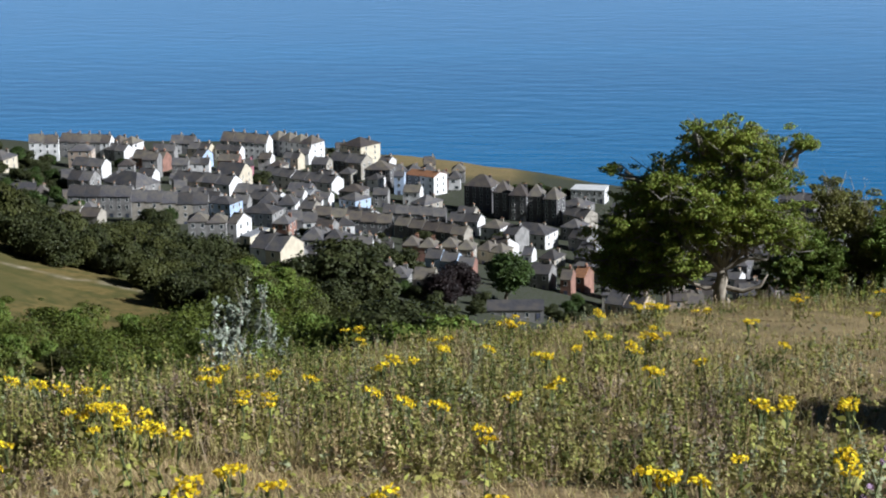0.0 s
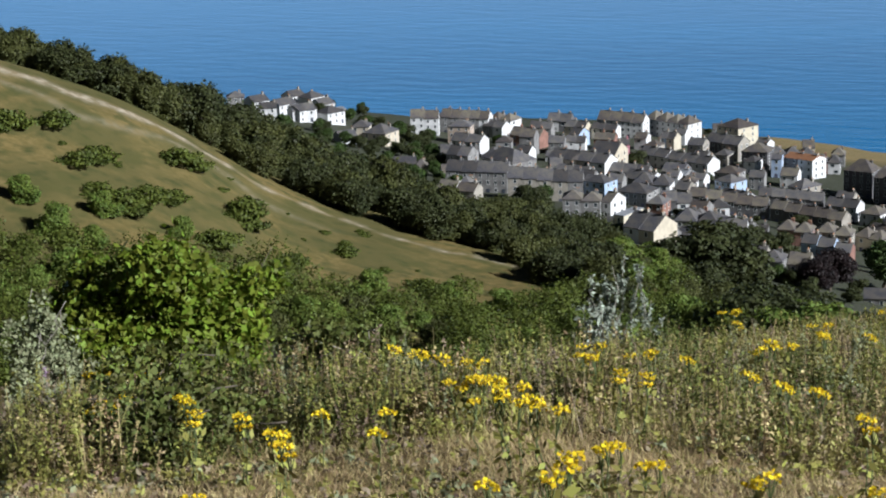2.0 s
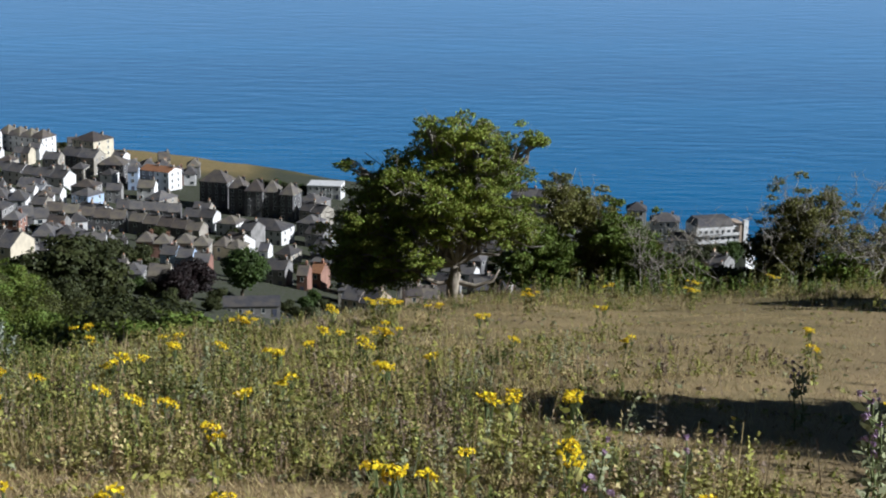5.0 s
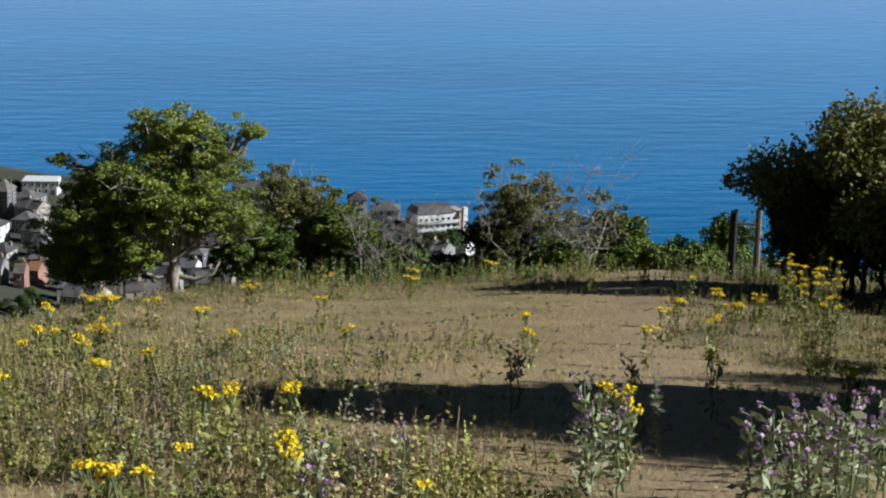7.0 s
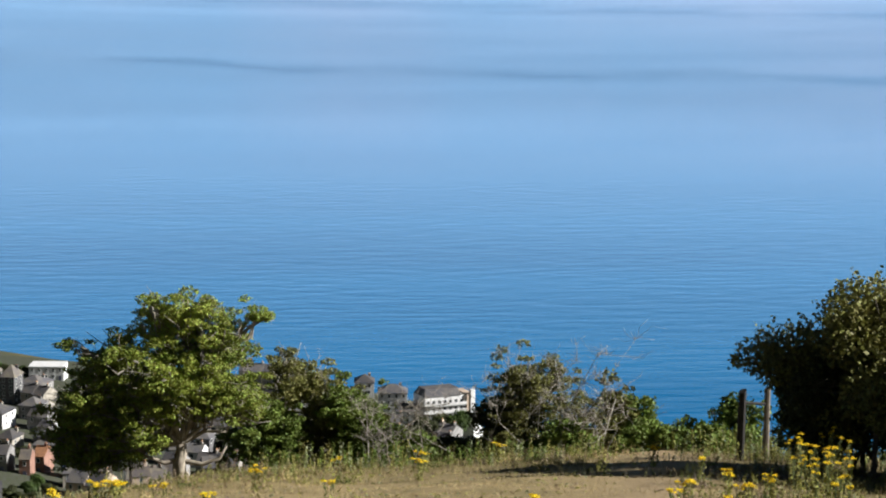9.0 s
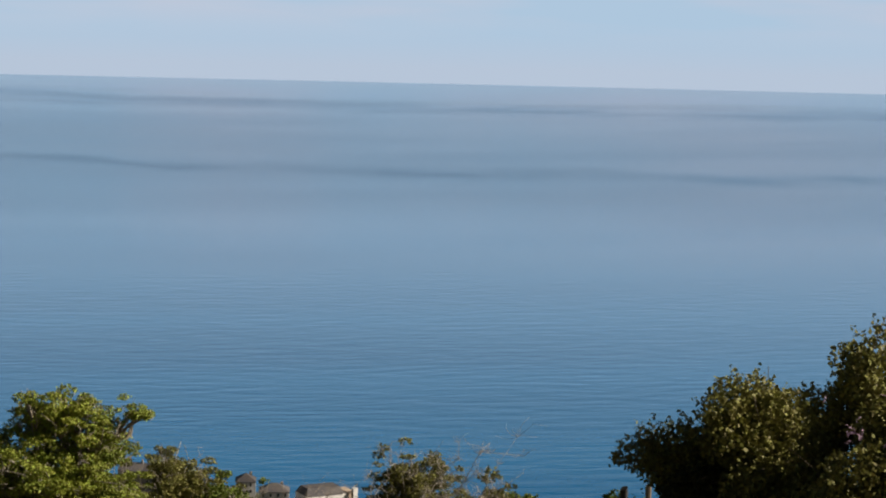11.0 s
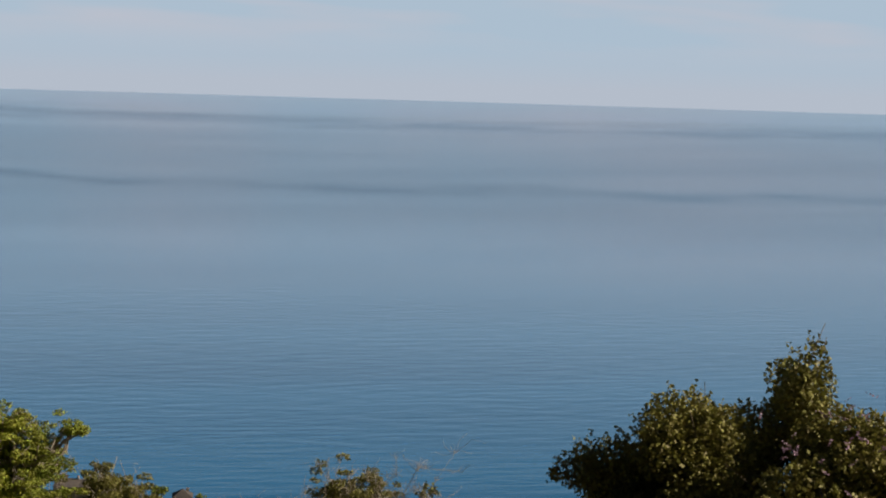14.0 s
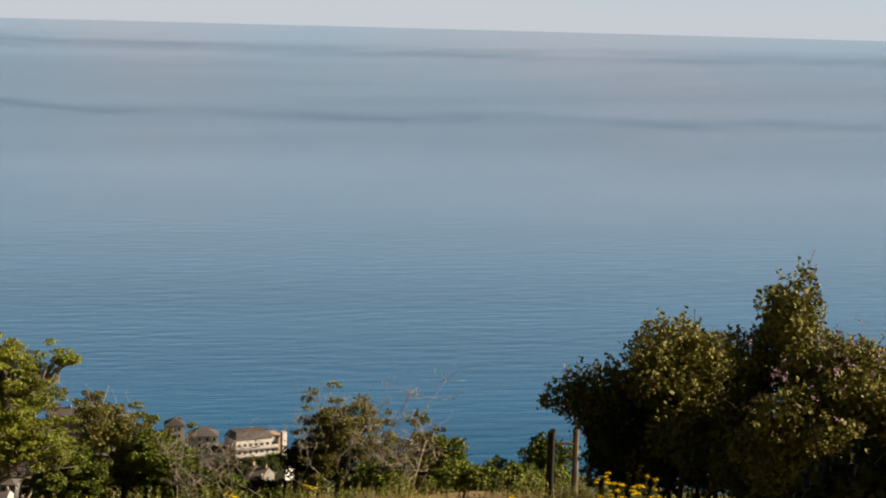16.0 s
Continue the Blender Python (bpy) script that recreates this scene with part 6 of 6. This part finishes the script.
# ---- ragwort, thistles ----
def ragwort_kind(seed, stems, wide, h, leaf=0.036, tall=1):
    rng = np.random.default_rng(seed)
    root = new("ragwort_plant")
    st, lf, fl = [], [], []
    for k in range(stems):
        foot = np.array([rng.normal() * wide * 0.25, rng.normal() * wide * 0.25, -0.05])
        top = np.array([foot[0] * 2.2, foot[1] * 2.2, h * rng.uniform(0.8, 1.05)])
        path = limb_path(rng, foot, top, 0.05, 5)
        st.append(tube(path, np.linspace(0.005, 0.003, 5), 5))
        for j in range(5):
            tip = top + np.array([rng.normal() * 0.025, rng.normal() * 0.025, 0.01])
            st.append(tube([path[3], tuple(tip)], (0.004, 0.002), 4))
        t = rng.uniform(0.12, 0.88, 12 * tall)
        base = np.array(path[0]) * (1 - t[:, None]) + np.array(path[4]) * t[:, None]
        lf.append(base + rng.normal(size=(12 * tall, 3)) * np.array([0.03, 0.03, 0.02]))
        r = np.sqrt(rng.uniform(size=30)) * 0.06
        g = rng.uniform(0, 2 * math.pi, 30)
        fl.append(top + np.stack([r * np.cos(g), r * np.sin(g), 0.015 - r * 0.25 + rng.normal(size=30) * 0.006], -1))
    v, f = join(st)
    child("stem", mesh_from("stem", v, f, [STEM]), root)
    child("foliage", quads_mesh("foliage", leaves(rng, np.concatenate(lf), leaf, 0.6, None, 2.0), [WEED]), root)
    for c in fl:
        q = np.concatenate([leaves(rng, c, 0.022, 0.3, None, 1.1), leaves(rng, c - np.array([0, 0, 0.005]), 0.018, 1.2, None, 1.1)])
        child("flower_head", quads_mesh("flower_head", q, [YELLOW]), root, "bright yellow flower head")
    return tagged(root, "ragwort with flat-topped yellow flower heads in the grass", "flower", "ragwort in the field")


RAG = [ragwort_kind(200, 1, 0.05, 0.42), ragwort_kind(201, 2, 0.08, 0.44), ragwort_kind(202, 2, 0.08, 0.46), ragwort_kind(203, 7, 0.20, 0.42), ragwort_kind(204, 3, 0.12, 0.46), ragwort_kind(205, 7, 0.30, 1.15, 0.03, 4)]


def ragwort(x, y, k, s=1.0):
    z = ground_at(x, y)
    m = Matrix.Translation((x, y, z)) @ pose(0, 0, 0, 0, 0, (x * 91 + y * 57) % 360)
    if RAG[k] in used:
        ob = copy_thing(RAG[k], m)
    else:
        used.add(RAG[k])
        ob = RAG[k]
        ob.matrix_basis = m
    ob.scale = (s, s, s * 1.18)


ragwort(-5.25, 14.51, 4, 1.05)
ragwort(-5.62, 14.82, 4, 1.05)
ragwort(-4.99, 14.73, 1, 1.00)
ragwort(-4.96, 14.23, 4, 1.05)
ragwort(-4.59, 13.50, 3, 1.00)
ragwort(-4.12, 12.17, 0, 1.00)
ragwort(-3.78, 11.97, 4, 1.05)
ragwort(-3.57, 11.31, 4, 1.05)
ragwort(-3.19, 10.83, 4, 1.05)
ragwort(-4.29, 15.82, 4, 1.05)
ragwort(-4.09, 14.91, 4, 1.05)
ragwort(-3.74, 15.34, 4, 1.05)
ragwort(-3.45, 13.47, 1, 1.00)
ragwort(-3.18, 13.22, 1, 1.00)
ragwort(-4.34, 22.42, 4, 1.05)
ragwort(-4.05, 21.74, 1, 1.00)
ragwort(-3.50, 16.38, 1, 1.00)
ragwort(-3.11, 17.31, 1, 1.00)
ragwort(-2.56, 14.36, 1, 1.00)
ragwort(-2.78, 16.97, 4, 1.05)
ragwort(-2.56, 9.64, 1, 1.00)
ragwort(-2.55, 9.98, 0, 1.00)
ragwort(-2.26, 9.34, 0, 1.00)
ragwort(-2.19, 9.36, 0, 1.00)
ragwort(-1.60, 8.74, 1, 1.00)
ragwort(-2.28, 7.85, 4, 1.05)
ragwort(-2.78, 8.38, 0, 1.00)
ragwort(-7.38, 13.58, 4, 1.05)
ragwort(-7.18, 12.59, 3, 1.00)
ragwort(-7.89, 13.63, 4, 1.05)
ragwort(-7.20, 12.26, 1, 1.00)
ragwort(-7.16, 12.64, 1, 1.00)
ragwort(-6.13, 11.73, 4, 1.05)
ragwort(-5.67, 10.96, 1, 1.00)
ragwort(-5.19, 10.76, 1, 1.00)
ragwort(-4.65, 10.09, 1, 1.00)
ragwort(-4.36, 9.59, 1, 1.00)
ragwort(-4.28, 10.77, 0, 1.00)
ragwort(-4.98, 11.52, 0, 1.00)
ragwort(-4.52, 11.58, 0, 1.00)
ragwort(-4.88, 10.64, 0, 1.00)
ragwort(-4.17, 8.02, 0, 1.00)
ragwort(-2.19, 13.66, 1, 1.00)
ragwort(-2.64, 24.83, 3, 1.00)
ragwort(-2.90, 19.93, 4, 1.05)
ragwort(-2.64, 18.36, 4, 1.05)
ragwort(-1.93, 13.58, 1, 1.00)
ragwort(-1.52, 14.21, 1, 1.00)
ragwort(-2.32, 20.09, 1, 1.00)
ragwort(-1.54, 16.98, 4, 1.05)
ragwort(-1.29, 14.98, 1, 1.00)
ragwort(-1.19, 20.50, 4, 1.05)
ragwort(-0.74, 18.65, 4, 1.05)
ragwort(-1.52, 26.19, 4, 1.05)
ragwort(-1.18, 31.76, 3, 1.00)
ragwort(-0.83, 31.86, 3, 1.00)
ragwort(-0.89, 31.74, 3, 1.00)
ragwort(-0.69, 22.26, 3, 1.00)
ragwort(-0.48, 15.03, 4, 1.05)
ragwort(-0.15, 28.21, 4, 1.05)
ragwort(-0.12, 18.19, 1, 1.00)
ragwort(0.55, 24.99, 4, 1.05)
ragwort(0.88, 21.89, 1, 1.00)
ragwort(1.72, 37.47, 3, 1.00)
ragwort(2.12, 21.78, 1, 1.00)
ragwort(3.68, 41.70, 4, 1.05)
ragwort(6.16, 45.67, 3, 1.00)
ragwort(5.39, 40.39, 3, 1.00)
ragwort(4.89, 25.00, 4, 1.05)
ragwort(4.36, 21.62, 1, 1.00)
ragwort(8.47, 47.95, 3, 1.00)
ragwort(2.48, 29.61, 4, 1.05)
ragwort(-1.29, 10.85, 1, 1.00)
ragwort(-0.06, 9.73, 0, 1.00)
ragwort(0.16, 10.87, 0, 1.00)
ragwort(0.40, 12.12, 4, 1.05)
ragwort(0.47, 13.17, 1, 1.00)
ragwort(0.86, 12.34, 4, 1.05)
ragwort(-0.28, 8.71, 4, 1.05)
ragwort(0.69, 9.73, 4, 1.05)
ragwort(-1.16, 8.57, 0, 1.00)
ragwort(-1.04, 8.86, 0, 1.00)
ragwort(1.34, 9.33, 0, 1.00)
ragwort(-1.45, 20.21, 1, 1.00)
ragwort(11.78, 34.25, 5, 0.85)
ragwort(9.83, 28.32, 5, 0.85)
ragwort(13.68, 37.83, 5, 0.85)
ragwort(11.17, 30.74, 5, 0.85)
ragwort(9.87, 27.92, 5, 0.85)
ragwort(10.48, 28.34, 5, 0.85)
ragwort(7.57, 20.68, 5, 0.85)
ragwort(10.18, 31.02, 3, 1.00)
ragwort(9.13, 29.02, 3, 1.00)
ragwort(10.16, 35.14, 4, 1.05)
ragwort(9.77, 32.09, 3, 1.00)
ragwort(8.45, 30.01, 3, 1.00)
ragwort(7.28, 26.51, 4, 1.05)
ragwort(7.16, 23.73, 4, 1.05)
ragwort(5.96, 22.36, 4, 1.05)
ragwort(10.70, 40.81, 3, 1.00)
ragwort(3.13, 12.21, 4, 1.05)
ragwort(3.36, 13.46, 4, 1.05)
ragwort(4.84, 15.87, 4, 1.05)
ragwort(6.64, 17.34, 3, 1.00)


def thistle_kind(seed, h, heads):
    rng = np.random.default_rng(seed)
    root = new("thistle_plant")
    path = limb_path(rng, (0, 0, -0.05), (0.03, 0.02, h), 0.03, 6)
    st = [tube(path, np.linspace(0.009, 0.005, 6), 5)]
    tips = [np.array(path[-1])]
    for _ in range(heads - 1):
        k = int(rng.integers(3, 6))
        b = np.array(path[k]) + np.array([rng.normal() * 0.05, rng.normal() * 0.05, rng.uniform(0.04, 0.1)])
        st.append(tube([path[k], tuple(b)], (0.005, 0.003), 4))
        tips.append(b)
    v, f = join(st)
    child("stem", mesh_from("stem", v, f, [STEM]), root)
    t = rng.uniform(0.05, 0.95, 46)
    base = np.stack([np.interp(t, np.linspace(0, 1, 6), [p[i] for p in path]) for i in range(3)], -1) + rng.normal(size=(46, 3)) * np.array([0.035, 0.035, 0.02])
    child("foliage", quads_mesh("foliage", leaves(rng, base, 0.032, 0.8, None, 2.6), [WEED_GREY]), root)
    for p in tips:
        c = p + rng.normal(size=(16, 3)) * 0.007
        child("flower_head", quads_mesh("flower_head", leaves(rng, c, 0.016, 0.9, None, 1.6), [PURPLE]), root, "purple flower head")
    return tagged(root, "grey-green thistle with small purple flower heads", "flower", "thistles in the field")


THI = [thistle_kind(300, 0.42, 2), thistle_kind(301, 0.55, 5)]


def thistle(x, y, k, s=1.0):
    z = ground_at(x, y)
    m = Matrix.Translation((x, y, z)) @ pose(0, 0, 0, 0, 0, (x * 91 + y * 57) % 360)
    if THI[k] in used:
        ob = copy_thing(THI[k], m)
    else:
        used.add(THI[k])
        ob = THI[k]
        ob.matrix_basis = m
    ob.scale = (s, s, s)


thistle(1.40, 10.76, 0)
thistle(0.90, 10.71, 0)
thistle(0.79, 8.76, 0)
thistle(0.72, 9.47, 0)
thistle(3.25, 13.62, 1)
thistle(3.22, 13.27, 1)
thistle(3.98, 15.44, 1)
thistle(4.10, 11.65, 1)
thistle(4.43, 12.12, 1)
thistle(4.78, 12.41, 1)
thistle(4.77, 11.93, 1)
thistle(3.28, 9.82, 1)
thistle(3.77, 10.01, 1)
thistle(3.36, 9.31, 1)
thistle(3.10, 16.31, 1)
thistle(3.24, 16.69, 1)
thistle(4.53, 12.77, 0)
thistle(4.79, 12.94, 1)
thistle(4.73, 12.48, 0)
thistle(4.73, 12.05, 0)
thistle(5.04, 12.47, 1)
thistle(3.87, 11.15, 1)
thistle(3.94, 10.86, 0)
thistle(4.15, 10.73, 0)
thistle(4.34, 10.76, 0)
thistle(3.14, 9.23, 0)
thistle(3.33, 9.48, 1)
thistle(3.51, 14.89, 0)
thistle(3.91, 14.79, 0)
thistle(3.08, 12.42, 1)
thistle(3.74, 13.85, 1)
thistle(2.66, 11.39, 0)

for a, d, k in ((13.0, 12.1, 1.35), (13.3, 11.8, 1.1), (14.3, 12.0, 1.2), (14.1, 11.6, 0.95), (18.0, 11.2, 1.1), (18.7, 10.9, 1.2), (19.2, 11.3, 1.3), (19.7, 10.8, 1.15),
                (20.1, 11.2, 1.3), (20.6, 10.9, 1.25), (21.0, 11.3, 1.35), (21.5, 11.0, 1.2), (19.9, 11.6, 1.3), (20.8, 11.7, 1.4)):
    thistle(d * math.sin(radians(a)), d * math.cos(radians(a)), 1, k)

# pale purple spikes on the buddleia
sp = np.random.default_rng(77)
bud = tagged(new("buddleia_bloom"), "pale purple buddleia flower spikes on the thicket", "flower", kind="stuff")
pb = polar(25.6, 38.4)
pts = []
for _ in range(38):
    c = np.array([pb.x + sp.normal() * 0.9, pb.y + sp.normal() * 0.5, pb.z + 3.45 + sp.normal() * 0.35])
    dr = np.array([sp.normal() * 0.10, sp.normal() * 0.08, 0.06])
    pts.append(c + dr * np.linspace(-0.5, 0.9, 16)[:, None] + sp.normal(size=(16, 3)) * 0.012)
child("bloom", quads_mesh("bloom", leaves(sp, np.concatenate(pts), 0.028, 1.0), [PURPLE]), bud)
